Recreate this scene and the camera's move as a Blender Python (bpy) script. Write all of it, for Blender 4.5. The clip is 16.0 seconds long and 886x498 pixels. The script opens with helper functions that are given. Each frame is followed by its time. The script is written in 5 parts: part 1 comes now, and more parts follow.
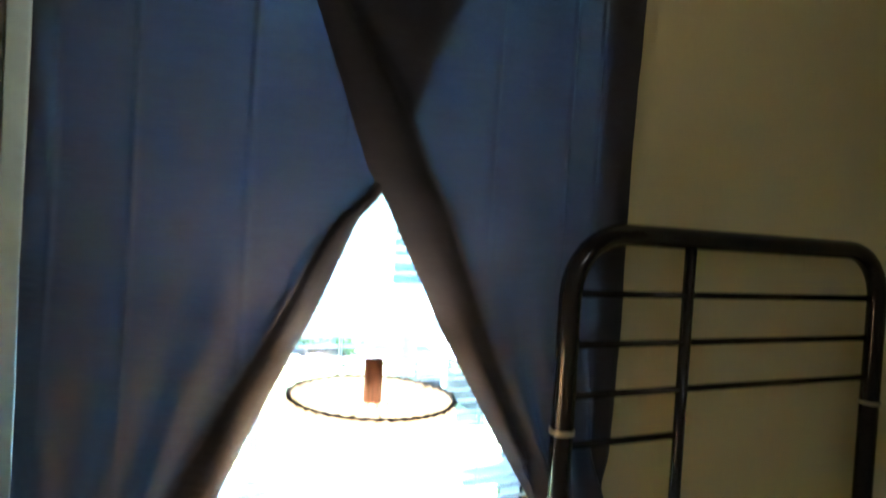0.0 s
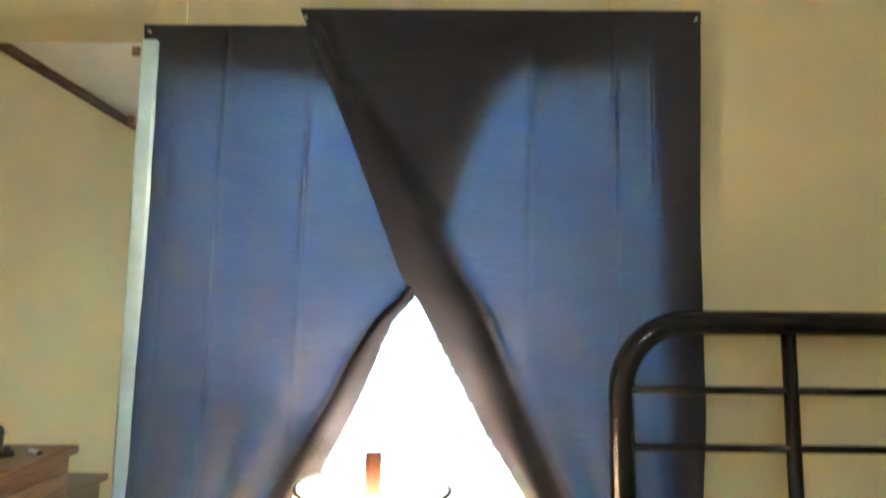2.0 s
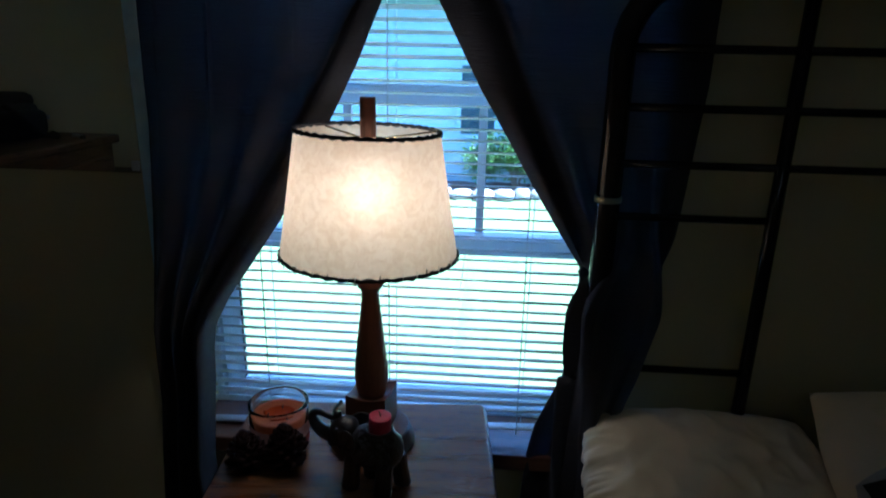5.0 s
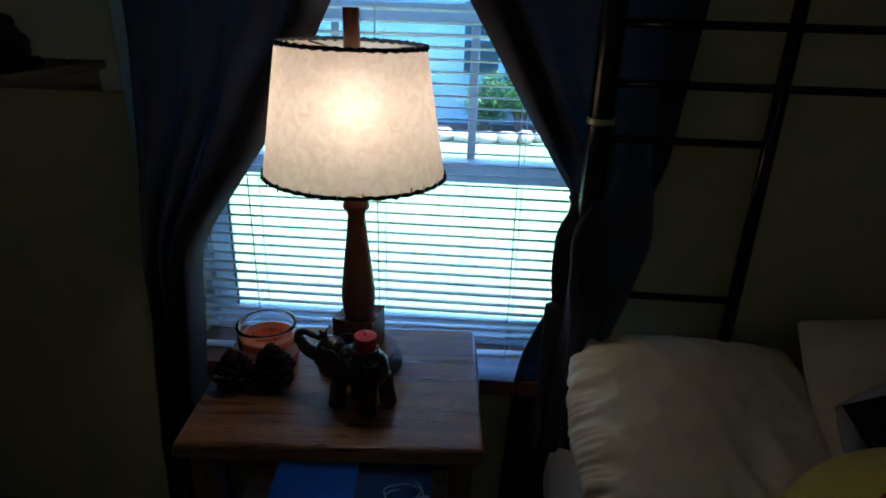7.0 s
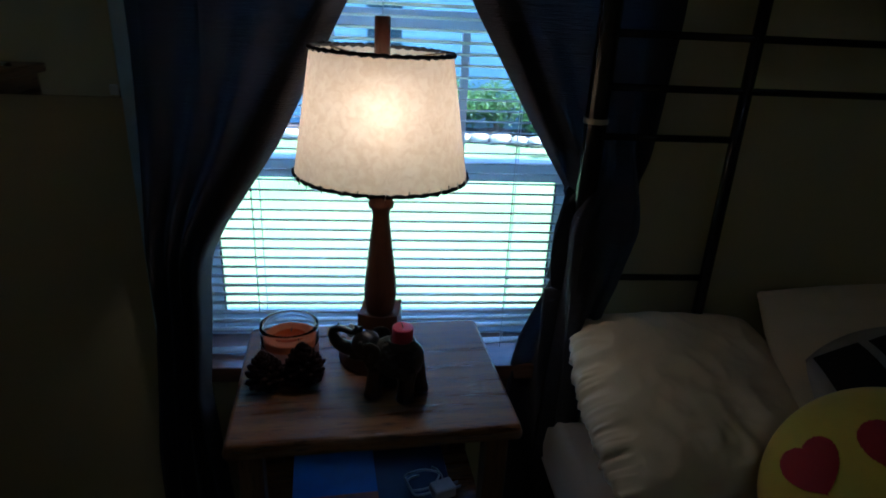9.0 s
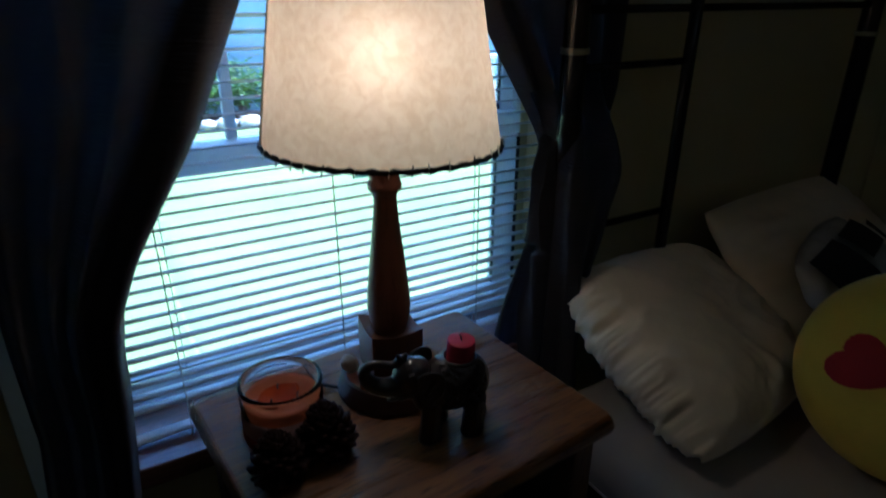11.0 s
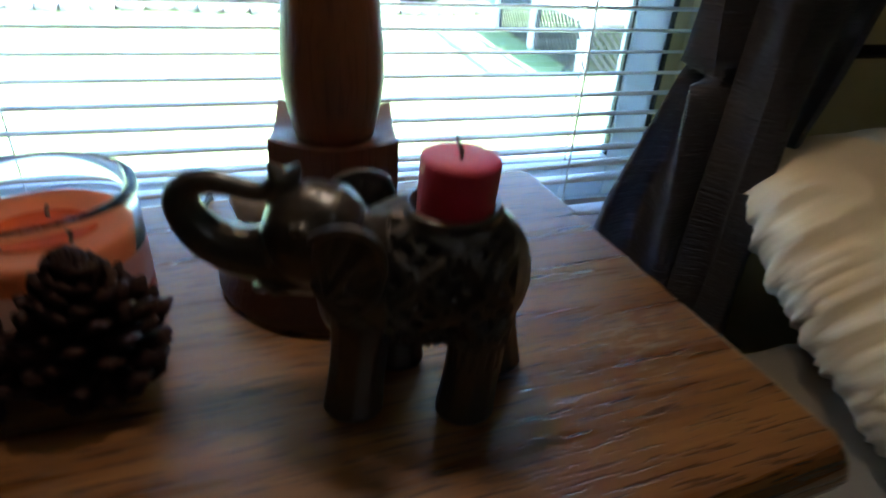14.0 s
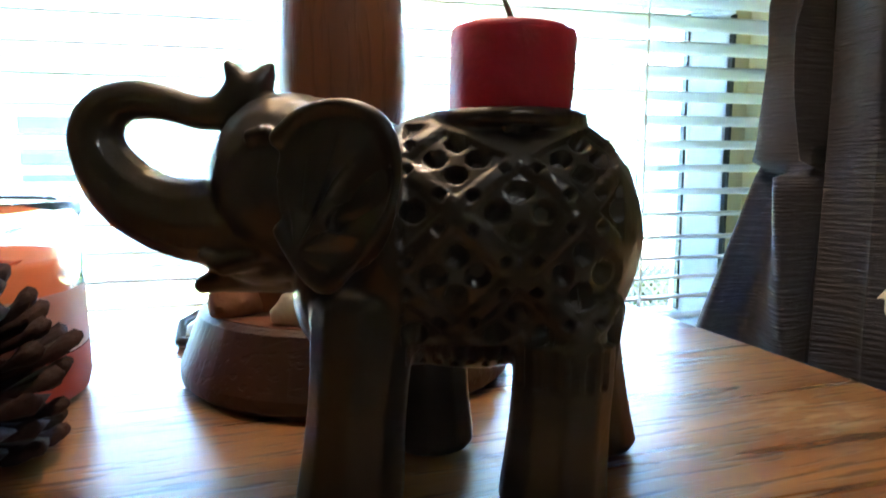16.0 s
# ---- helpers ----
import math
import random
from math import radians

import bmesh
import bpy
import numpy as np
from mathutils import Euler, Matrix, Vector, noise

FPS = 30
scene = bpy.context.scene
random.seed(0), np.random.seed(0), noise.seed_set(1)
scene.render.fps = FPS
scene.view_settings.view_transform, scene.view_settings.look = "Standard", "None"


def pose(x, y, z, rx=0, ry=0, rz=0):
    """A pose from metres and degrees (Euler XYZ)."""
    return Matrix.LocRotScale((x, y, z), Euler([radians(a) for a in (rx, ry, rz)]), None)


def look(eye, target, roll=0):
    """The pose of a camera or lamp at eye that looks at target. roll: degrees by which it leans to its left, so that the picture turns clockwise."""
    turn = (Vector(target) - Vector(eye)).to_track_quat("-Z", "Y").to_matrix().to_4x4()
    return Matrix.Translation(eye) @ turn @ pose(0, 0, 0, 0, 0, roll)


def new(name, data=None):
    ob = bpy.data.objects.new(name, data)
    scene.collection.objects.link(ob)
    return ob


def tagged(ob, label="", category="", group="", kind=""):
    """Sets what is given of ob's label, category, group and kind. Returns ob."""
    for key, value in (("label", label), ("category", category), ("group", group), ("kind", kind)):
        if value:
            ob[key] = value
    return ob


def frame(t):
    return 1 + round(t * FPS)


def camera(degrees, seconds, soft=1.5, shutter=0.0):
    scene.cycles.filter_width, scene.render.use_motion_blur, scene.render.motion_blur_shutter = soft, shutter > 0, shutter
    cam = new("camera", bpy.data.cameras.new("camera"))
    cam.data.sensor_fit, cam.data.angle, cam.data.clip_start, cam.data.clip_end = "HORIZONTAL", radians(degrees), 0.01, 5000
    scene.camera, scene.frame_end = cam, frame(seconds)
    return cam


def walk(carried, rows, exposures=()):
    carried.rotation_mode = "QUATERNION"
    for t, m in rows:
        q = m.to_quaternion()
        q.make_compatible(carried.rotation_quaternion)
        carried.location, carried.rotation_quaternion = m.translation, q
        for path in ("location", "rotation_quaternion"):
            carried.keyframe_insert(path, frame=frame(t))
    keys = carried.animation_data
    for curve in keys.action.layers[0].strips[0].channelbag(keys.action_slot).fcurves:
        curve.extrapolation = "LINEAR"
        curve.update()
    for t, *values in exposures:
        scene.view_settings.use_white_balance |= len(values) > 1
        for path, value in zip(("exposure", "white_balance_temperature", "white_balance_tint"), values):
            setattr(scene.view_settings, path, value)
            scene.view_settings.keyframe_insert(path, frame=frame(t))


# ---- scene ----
cam = camera(72.0, 16.0, soft=1.75, shutter=0.6)
PATH = [
    (0, (-0.258, -0.951, 1.348), (0.559, 0.874, 1.298), 3.4),
    (0.5, (-0.21, -1.023, 1.404), (0.482, 0.848, 1.555), 0.5),
    (1, (-0.101, -1.11, 1.403), (0.322, 0.815, 1.742), -0.5),
    (1.5, (0.051, -1.096, 1.405), (0.073, 0.872, 1.762), 0.6),
    (2, (0.104, -1.083, 1.372), (0.09, 0.905, 1.591), 0.6),
    (2.5, (0.111, -1.078, 1.326), (0.034, 0.921, 1.333), 0.8),
    (2.7, (0.12, -1.079, 1.332), (-0.008, 0.914, 1.221), 1.8),
    (3, (0.135, -1.084, 1.296), (-0.034, 0.902, 1.122), 1.0),
    (3.5, (0.153, -1.087, 1.268), (-0.021, 0.876, 0.923), 1.0),
    (4, (0.176, -1.091, 1.256), (0.011, 0.845, 0.783), 0.9),
    (4.5, (0.185, -1.094, 1.25), (0.037, 0.822, 0.697), 1.4),
    (5, (0.183, -1.101, 1.226), (0.051, 0.807, 0.643), 1.3),
    (5.2, (0.195, -1.108, 1.224), (0.044, 0.787, 0.6), 1.5),
    (7.5, (0.21, -1.097, 1.181), (0.093, 0.752, 0.429), 2.1),
    (8, (0.161, -1.137, 1.19), (0.117, 0.719, 0.446), 2.6),
    (8.5, (0.089, -1.197, 1.192), (0.14, 0.659, 0.449), 3.2),
    (11, (-0.309, -0.83, 1.101), (0.633, 0.75, 0.316), 0.2),
    (11.5, (-0.325, -0.823, 1.057), (0.684, 0.553, 0.013), 5.3),
    (12, (-0.324, -0.831, 1.054), (0.681, 0.369, -0.191), 10.6),
    (12.5, (-0.311, -0.832, 1.066), (0.612, 0.395, -0.216), 9.2),
    (13, (-0.25, -0.788, 1.042), (0.577, 0.566, -0.175), 6.0),
    (13.5, (-0.097, -0.663, 0.981), (0.497, 0.865, -0.166), 3.7),
    (13.6, (-0.076, -0.615, 0.954), (0.489, 0.879, -0.249), 4.3),
    (14, (-0.043, -0.519, 0.805), (0.5, 1.114, -0.215), 4.2),
    (14.5, (-0.039, -0.522, 0.731), (0.402, 1.297, 0.025), 2.0),
    (15, (-0.029, -0.494, 0.696), (0.404, 1.397, 0.209), -1.0),
    (15.5, (-0.022, -0.467, 0.667), (0.413, 1.455, 0.326), -0.8),
    (16, (-0.022, -0.459, 0.671), (0.433, 1.472, 0.42), -0.2),
]
EXPOSURES = [(0.0, 5.9, 5050, 6), (0.5, 6.45, 5100, 6), (1.0, 7.5, 5080, 6), (1.5, 7.84, 5030, 6), (2.0, 7.75, 4980, 6), (2.5, 6.9, 4950, 6),
             (3.0, 5.6, 5000, 7), (3.5, 4.45, 4670, 7), (4.0, 3.55, 4370, 7), (4.5, 3.2, 4170, 7), (5.0, 2.9, 4120, 7), (7.5, 2.8, 4270, 8),
             (8.5, 2.75, 4270, 8), (11.0, 2.55, 4270, 9), (11.6, 2.5, 4450, 19), (12.0, 2.35, 4420, 14), (12.5, 2.35, 4420, 13), (13.0, 4.2, 5250, 13),
             (13.4, 4.25, 5250, 12), (14.0, 4.25, 5150, 8), (14.5, 4.75, 5150, 8), (15.0, 4.95, 5150, 8), (15.5, 5.4, 5250, 9), (16.0, 5.95, 5300, 9)]
walk(cam, [(t, look(e, g, r)) for t, e, g, r in PATH], EXPOSURES)

# ---------------------------------------------------------------- light
SUN_EL, SUN_AZ = radians(52), radians(92)
world = bpy.data.worlds.new("sky")
scene.world = world
world.use_nodes = True
wn = world.node_tree.nodes
sky = wn.new("ShaderNodeTexSky")
sky.sky_type, sky.sun_disc, sky.sun_elevation, sky.sun_rotation = "NISHITA", False, SUN_EL, SUN_AZ
world.node_tree.links.new(sky.outputs[0], wn["Background"].inputs[0])
wn["Background"].inputs[1].default_value = 0.15
sun = new("sun", bpy.data.lights.new("sun", "SUN"))
sun.data.energy, sun.data.angle, sun.data.color = 5.0, radians(0.5), (1.0, 0.95, 0.87)
sun_dir = Vector((math.sin(SUN_AZ) * math.cos(SUN_EL), math.cos(SUN_AZ) * math.cos(SUN_EL), math.sin(SUN_EL)))
sun.matrix_world = look(sun_dir * 30, (0, 0, 0))


# ---------------------------------------------------------------- materials
def surf(name, c1, c2=None, rough=0.6, metal=0.0, scale=8.0, detail=6.0, stretch=(1, 1, 1), bump=0.0, bump_scale=60.0, spec=0.5,
         fine=0.12, per_object=0.0, coat=0.0, translucent=None, sheen=0.0, rough_var=0.1):
    """Two-scale mottled surface: a slow patch noise between c1 and c2, a fine grain, roughness variation and bump."""
    m = bpy.data.materials.new(name)
    m.use_nodes = True
    n, l = m.node_tree.nodes, m.node_tree.links
    b, out = n["Principled BSDF"], n["Material Output"]
    c2 = c2 or tuple(v * 0.82 for v in c1)
    co = n.new("ShaderNodeTexCoord")
    mp = n.new("ShaderNodeMapping")
    mp.inputs["Scale"].default_value = stretch
    l.new(co.outputs["Object"], mp.inputs[0])
    big = n.new("ShaderNodeTexNoise")
    big.inputs["Scale"].default_value, big.inputs["Detail"].default_value = scale, detail
    l.new(mp.outputs[0], big.inputs["Vector"])
    ramp = n.new("ShaderNodeValToRGB")
    ramp.color_ramp.elements[0].position, ramp.color_ramp.elements[1].position = 0.35, 0.65
    ramp.color_ramp.elements[0].color, ramp.color_ramp.elements[1].color = (*c2, 1), (*c1, 1)
    l.new(big.outputs[0], ramp.inputs[0])
    small = n.new("ShaderNodeTexNoise")
    small.inputs["Scale"].default_value, small.inputs["Detail"].default_value = bump_scale, 4
    l.new(mp.outputs[0], small.inputs["Vector"])
    hs = n.new("ShaderNodeHueSaturation")
    ma = n.new("ShaderNodeMath")
    ma.operation, ma.inputs[1].default_value, ma.inputs[2].default_value = "MULTIPLY_ADD", fine * 2, 1 - fine
    l.new(small.outputs[0], ma.inputs[0])
    value = ma.outputs[0]
    if per_object:
        oi = n.new("ShaderNodeObjectInfo")
        mo = n.new("ShaderNodeMath")
        mo.operation, mo.inputs[1].default_value, mo.inputs[2].default_value = "MULTIPLY_ADD", per_object, 1 - per_object / 2
        l.new(oi.outputs["Random"], mo.inputs[0])
        mu = n.new("ShaderNodeMath")
        mu.operation = "MULTIPLY"
        l.new(value, mu.inputs[0]), l.new(mo.outputs[0], mu.inputs[1])
        value = mu.outputs[0]
    l.new(value, hs.inputs["Value"]), l.new(ramp.outputs[0], hs.inputs["Color"])
    l.new(hs.outputs[0], b.inputs["Base Color"])
    rv = n.new("ShaderNodeMath")
    rv.operation, rv.inputs[1].default_value, rv.inputs[2].default_value = "MULTIPLY_ADD", rough_var * 2, rough - rough_var
    l.new(big.outputs[0], rv.inputs[0]), l.new(rv.outputs[0], b.inputs["Roughness"])
    b.inputs["Metallic"].default_value, b.inputs["Specular IOR Level"].default_value = metal, spec
    b.inputs["Coat Weight"].default_value, b.inputs["Sheen Weight"].default_value = coat, sheen
    if bump:
        bp = n.new("ShaderNodeBump")
        bp.inputs["Strength"].default_value, bp.inputs["Distance"].default_value = bump, 0.002
        l.new(small.outputs[0], bp.inputs["Height"]), l.new(bp.outputs[0], b.inputs["Normal"])
    if translucent:
        tr, mix = n.new("ShaderNodeBsdfTranslucent"), n.new("ShaderNodeMixShader")
        tr.inputs[0].default_value = (*translucent[:3], 1)
        mix.inputs[0].default_value = translucent[3]
        l.new(b.outputs[0], mix.inputs[1]), l.new(tr.outputs[0], mix.inputs[2]), l.new(mix.outputs[0], out.inputs[0])
    return m


def wood(name, dark, light, rough=0.4, axis=0, scale=14.0, coat=0.2, ring=1.0, pores=0.8, relief=0.0008):
    """Plain-sawn timber: long stretched grain with darker pores."""
    m = bpy.data.materials.new(name)
    m.use_nodes = True
    n, l = m.node_tree.nodes, m.node_tree.links
    b = n["Principled BSDF"]
    co, mp = n.new("ShaderNodeTexCoord"), n.new("ShaderNodeMapping")
    st = [1.0, 1.0, 1.0]
    st[axis] = 0.07
    mp.inputs["Scale"].default_value = st
    l.new(co.outputs["Object"], mp.inputs[0])
    g = n.new("ShaderNodeTexNoise")
    g.inputs["Scale"].default_value, g.inputs["Detail"].default_value, g.inputs["Distortion"].default_value = scale * 3, 5, 0.6 * ring
    l.new(mp.outputs[0], g.inputs["Vector"])
    p = n.new("ShaderNodeTexNoise")
    p.inputs["Scale"].default_value, p.inputs["Detail"].default_value = scale * 22, 3
    l.new(mp.outputs[0], p.inputs["Vector"])
    r1, r2 = n.new("ShaderNodeValToRGB"), n.new("ShaderNodeValToRGB")
    r1.color_ramp.elements[0].position, r1.color_ramp.elements[1].position = 0.32, 0.68
    r1.color_ramp.elements[0].color, r1.color_ramp.elements[1].color = (*dark, 1), (*light, 1)
    r2.color_ramp.elements[0].position, r2.color_ramp.elements[1].position = 0.36, 0.46
    r2.color_ramp.elements[0].color, r2.color_ramp.elements[1].color = (0.35, 0.3, 0.26, 1), (1, 1, 1, 1)
    l.new(g.outputs[0], r1.inputs[0]), l.new(p.outputs[0], r2.inputs[0])
    mx = n.new("ShaderNodeMix")
    mx.data_type, mx.blend_type = "RGBA", "MULTIPLY"
    mx.inputs[0].default_value = pores
    l.new(r1.outputs[0], mx.inputs[6]), l.new(r2.outputs[0], mx.inputs[7])
    l.new(mx.outputs[2], b.inputs["Base Color"])
    rr = n.new("ShaderNodeMath")
    rr.operation, rr.inputs[1].default_value, rr.inputs[2].default_value = "MULTIPLY_ADD", 0.25, rough - 0.12
    l.new(g.outputs[0], rr.inputs[0]), l.new(rr.outputs[0], b.inputs["Roughness"])
    b.inputs["Coat Weight"].default_value, b.inputs["Coat Roughness"].default_value = coat, 0.25
    bp = n.new("ShaderNodeBump")
    bp.inputs["Strength"].default_value, bp.inputs["Distance"].default_value = 0.35, relief
    l.new(r2.outputs[0], bp.inputs["Height"]), l.new(bp.outputs[0], b.inputs["Normal"])
    return m


def glass(name, tint=(1, 1, 1), ior=1.45):
    m = bpy.data.materials.new(name)
    m.use_nodes = True
    b = m.node_tree.nodes["Principled BSDF"]
    b.inputs["Base Color"].default_value = (*tint, 1)
    b.inputs["Transmission Weight"].default_value, b.inputs["Roughness"].default_value, b.inputs["IOR"].default_value = 1.0, 0.0, ior
    return m


def glow(name, colour, strength):
    m = bpy.data.materials.new(name)
    m.use_nodes = True
    b = m.node_tree.nodes["Principled BSDF"]
    b.inputs["Emission Color"].default_value, b.inputs["Emission Strength"].default_value = (*colour, 1), strength
    return m


M = {}
M["wall"] = surf("yellow_wall_panel", (0.62, 0.54, 0.30), (0.58, 0.50, 0.27), rough=0.55, scale=2.5, bump=0.12, bump_scale=90, fine=0.03)
# white paint tinted blue to stand for window light on the strip
M["trim"] = surf("daylit_trim_paint", (0.56, 0.74, 0.82), (0.52, 0.69, 0.77), rough=0.4, scale=6, bump=0.05)
M["ceiling"] = surf("ceiling_panel", (0.72, 0.71, 0.68), (0.66, 0.65, 0.62), rough=0.8, scale=3, bump=0.3, bump_scale=140)
M["carpet"] = surf("beige_carpet", (0.30, 0.25, 0.17), (0.22, 0.18, 0.12), rough=0.95, scale=5, bump=1.0, bump_scale=420, fine=0.35, spec=0.1)
M["brown_trim"] = wood("brown_trim_wood", (0.10, 0.05, 0.025), (0.17, 0.09, 0.045), axis=1)
M["vinyl"] = surf("white_vinyl", (0.74, 0.75, 0.76), (0.66, 0.67, 0.69), rough=0.35, scale=5, bump=0.03, translucent=(0.80, 0.86, 0.95, 0.24))
M["slat"] = surf("white_slat_enamel", (0.76, 0.77, 0.78), (0.68, 0.69, 0.70), rough=0.35, scale=9, fine=0.05, translucent=(0.8, 0.83, 0.90, 0.13))
M["cord"] = surf("white_cord", (0.7, 0.7, 0.68), rough=0.8, bump=0.3, bump_scale=900, translucent=(0.8, 0.8, 0.8, 0.5))
M["pane"] = glass("window_glass", (0.96, 0.98, 0.97))
M["sill"] = wood("sill_wood", (0.10, 0.045, 0.025), (0.19, 0.09, 0.05), axis=0)
M["curtain"] = surf("charcoal_curtain_cloth", (0.032, 0.030, 0.037), (0.025, 0.0235, 0.029), rough=0.6, scale=10, stretch=(0.06, 0.06, 1), bump=1.0, bump_scale=460,
                    fine=0.10, spec=0.25, sheen=0.09, translucent=(0.062, 0.085, 0.150, 0.077))
M["curtain"].node_tree.nodes["Bump"].inputs["Distance"].default_value = 0.0032
cn, cl = M["curtain"].node_tree.nodes, M["curtain"].node_tree.links
slub, sramp = cn.new("ShaderNodeTexNoise"), cn.new("ShaderNodeValToRGB")
slub.inputs["Scale"].default_value, slub.inputs["Detail"].default_value = 110, 4
cl.new(cn["Mapping"].outputs[0], slub.inputs["Vector"]), cl.new(slub.outputs[0], sramp.inputs[0])
sramp.color_ramp.elements[0].position, sramp.color_ramp.elements[1].position = 0.3, 0.7
sramp.color_ramp.elements[0].color, sramp.color_ramp.elements[1].color = (0.054, 0.071, 0.112, 1), (0.086, 0.110, 0.168, 1)
cl.new(sramp.outputs[0], cn["Translucent BSDF"].inputs[0])
M["black_metal"] = surf("black_enamelled_tube", (0.010, 0.0095, 0.0095), (0.014, 0.013, 0.012), rough=0.16, scale=12, bump=0.02, bump_scale=200, fine=0.2, spec=0.3, rough_var=0.05)
M["clamp"] = surf("dull_clamp_metal", (0.34, 0.31, 0.20), rough=0.5, metal=1.0, scale=30)
M["chrome"] = surf("bright_clamp_metal", (0.55, 0.55, 0.55), rough=0.3, metal=1.0, scale=30)
M["oak"] = wood("varnished_oak", (0.152, 0.062, 0.017), (0.318, 0.148, 0.043), rough=0.30, axis=0, scale=20, coat=0.8, pores=1.0, relief=0.0022)
on, ol = M["oak"].node_tree.nodes, M["oak"].node_tree.links
wdist, wmap, wgrain, wnoise, wramp, wmul, wmix = (on.new("ShaderNodeVectorMath"), on.new("ShaderNodeMapRange"), on.new("ShaderNodeMapping"), on.new("ShaderNodeTexNoise"),
                                                  on.new("ShaderNodeValToRGB"), on.new("ShaderNodeMath"), on.new("ShaderNodeMix"))
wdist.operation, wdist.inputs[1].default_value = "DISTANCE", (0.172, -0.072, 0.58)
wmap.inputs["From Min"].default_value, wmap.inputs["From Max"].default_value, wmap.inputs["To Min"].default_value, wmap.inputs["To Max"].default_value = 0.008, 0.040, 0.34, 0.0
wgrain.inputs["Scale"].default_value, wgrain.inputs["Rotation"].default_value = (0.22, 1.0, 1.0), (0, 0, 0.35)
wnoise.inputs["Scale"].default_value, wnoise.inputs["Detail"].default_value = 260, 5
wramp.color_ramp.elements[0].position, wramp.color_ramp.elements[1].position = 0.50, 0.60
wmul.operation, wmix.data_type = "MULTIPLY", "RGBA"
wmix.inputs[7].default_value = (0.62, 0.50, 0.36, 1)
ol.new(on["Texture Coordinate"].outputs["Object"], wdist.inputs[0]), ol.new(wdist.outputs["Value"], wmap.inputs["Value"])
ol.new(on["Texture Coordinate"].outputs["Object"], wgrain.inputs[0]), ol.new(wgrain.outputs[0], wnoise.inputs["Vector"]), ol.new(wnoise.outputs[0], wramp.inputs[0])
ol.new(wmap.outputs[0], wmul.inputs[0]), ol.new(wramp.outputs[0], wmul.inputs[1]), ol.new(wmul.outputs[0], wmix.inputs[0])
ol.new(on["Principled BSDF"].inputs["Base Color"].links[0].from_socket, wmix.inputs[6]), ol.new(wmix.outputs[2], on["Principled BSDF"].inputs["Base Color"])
# upright oak for the legs, darkened for the shade under the tabletop
M["oak_leg_shaded"] = wood("shaded_oak_upright", (0.10, 0.045, 0.02), (0.17, 0.08, 0.035), rough=0.42, axis=2, scale=16, coat=0.25)
M["lamp_wood"] = wood("lamp_wood", (0.145, 0.053, 0.028), (0.190, 0.074, 0.039), rough=0.42, axis=2, scale=14, coat=0.12, pores=0.3)
# reddish foot wood, with shade put into its dark tone
M["foot_shaded"] = wood("shaded_foot_wood", (0.034, 0.011, 0.007), (0.052, 0.018, 0.011), rough=0.42, axis=0, scale=14, coat=0.15, pores=0.3)
M["shade"] = surf("parchment_shade", (0.70, 0.58, 0.42), (0.62, 0.50, 0.35), rough=0.6, scale=22, detail=8, bump=0.15, bump_scale=160, fine=0.10, translucent=(0.90, 0.74, 0.53, 0.55))
sn, sl = M["shade"].node_tree.nodes, M["shade"].node_tree.links
fwd, fmix = sn.new("ShaderNodeBsdfRefraction"), sn.new("ShaderNodeMixShader")
fwd.inputs["Color"].default_value, fwd.inputs["Roughness"].default_value, fwd.inputs["IOR"].default_value = (0.92, 0.78, 0.58, 1), 0.92, 1.5
fmix.inputs[0].default_value = 0.058
mott, mramp = sn.new("ShaderNodeTexNoise"), sn.new("ShaderNodeValToRGB")
mott.inputs["Scale"].default_value, mott.inputs["Detail"].default_value, mott.inputs["Distortion"].default_value = 75, 10, 0.8
sl.new(sn["Texture Coordinate"].outputs["Object"], mott.inputs["Vector"])
mramp.color_ramp.elements[0].position, mramp.color_ramp.elements[1].position = 0.36, 0.62
mramp.color_ramp.elements[0].color, mramp.color_ramp.elements[1].color = (0.81, 0.63, 0.42, 1), (0.95, 0.80, 0.60, 1)
sl.new(mott.outputs[0], mramp.inputs[0]), sl.new(mramp.outputs[0], fwd.inputs["Color"]), sl.new(mramp.outputs[0], sn["Translucent BSDF"].inputs[0])
old = sn["Material Output"].inputs[0].links[0].from_socket
sl.new(old, fmix.inputs[1]), sl.new(fwd.outputs[0], fmix.inputs[2]), sl.new(fmix.outputs[0], sn["Material Output"].inputs[0])
M["lace"] = surf("black_shade_lacing", (0.018, 0.014, 0.012), rough=0.7, bump=0.5, bump_scale=500)
M["stitch"] = surf("pale_stitch", (0.75, 0.68, 0.52), rough=0.6)
M["brass"] = surf("brass_fitting", (0.45, 0.33, 0.15), rough=0.35, metal=1.0, scale=30)
M["bulb"] = glow("lit_bulb", (1.0, 0.69, 0.41), 3.6)
# weak glow of the added, unseen ceiling light
M["dome"] = glow("fill_dome", (1.0, 0.88, 0.70), 0.37)
M["jar_glass"] = glass("candle_jar_glass", (0.98, 1.0, 0.99), 1.28)
M["wax_orange"] = surf("orange_wax", (0.74, 0.25, 0.11), (0.66, 0.20, 0.085), rough=0.55, spec=0.1, scale=30, fine=0.06, bump=0.1, translucent=(0.92, 0.40, 0.16, 0.3))
M["wax_pool"] = surf("molten_orange_wax", (0.52, 0.085, 0.008), (0.44, 0.06, 0.007), rough=0.5, scale=30, fine=0.05, spec=0.02)
M["wax_pink"] = surf("pale_pink_label", (0.62, 0.40, 0.42), (0.56, 0.35, 0.37), rough=0.55, scale=20, fine=0.06, translucent=(0.90, 0.62, 0.52, 0.4))
M["wax_red"] = surf("deep_red_wax", (0.45, 0.055, 0.03), (0.36, 0.04, 0.025), rough=0.5, scale=24, fine=0.06, translucent=(0.62, 0.12, 0.07, 0.25))
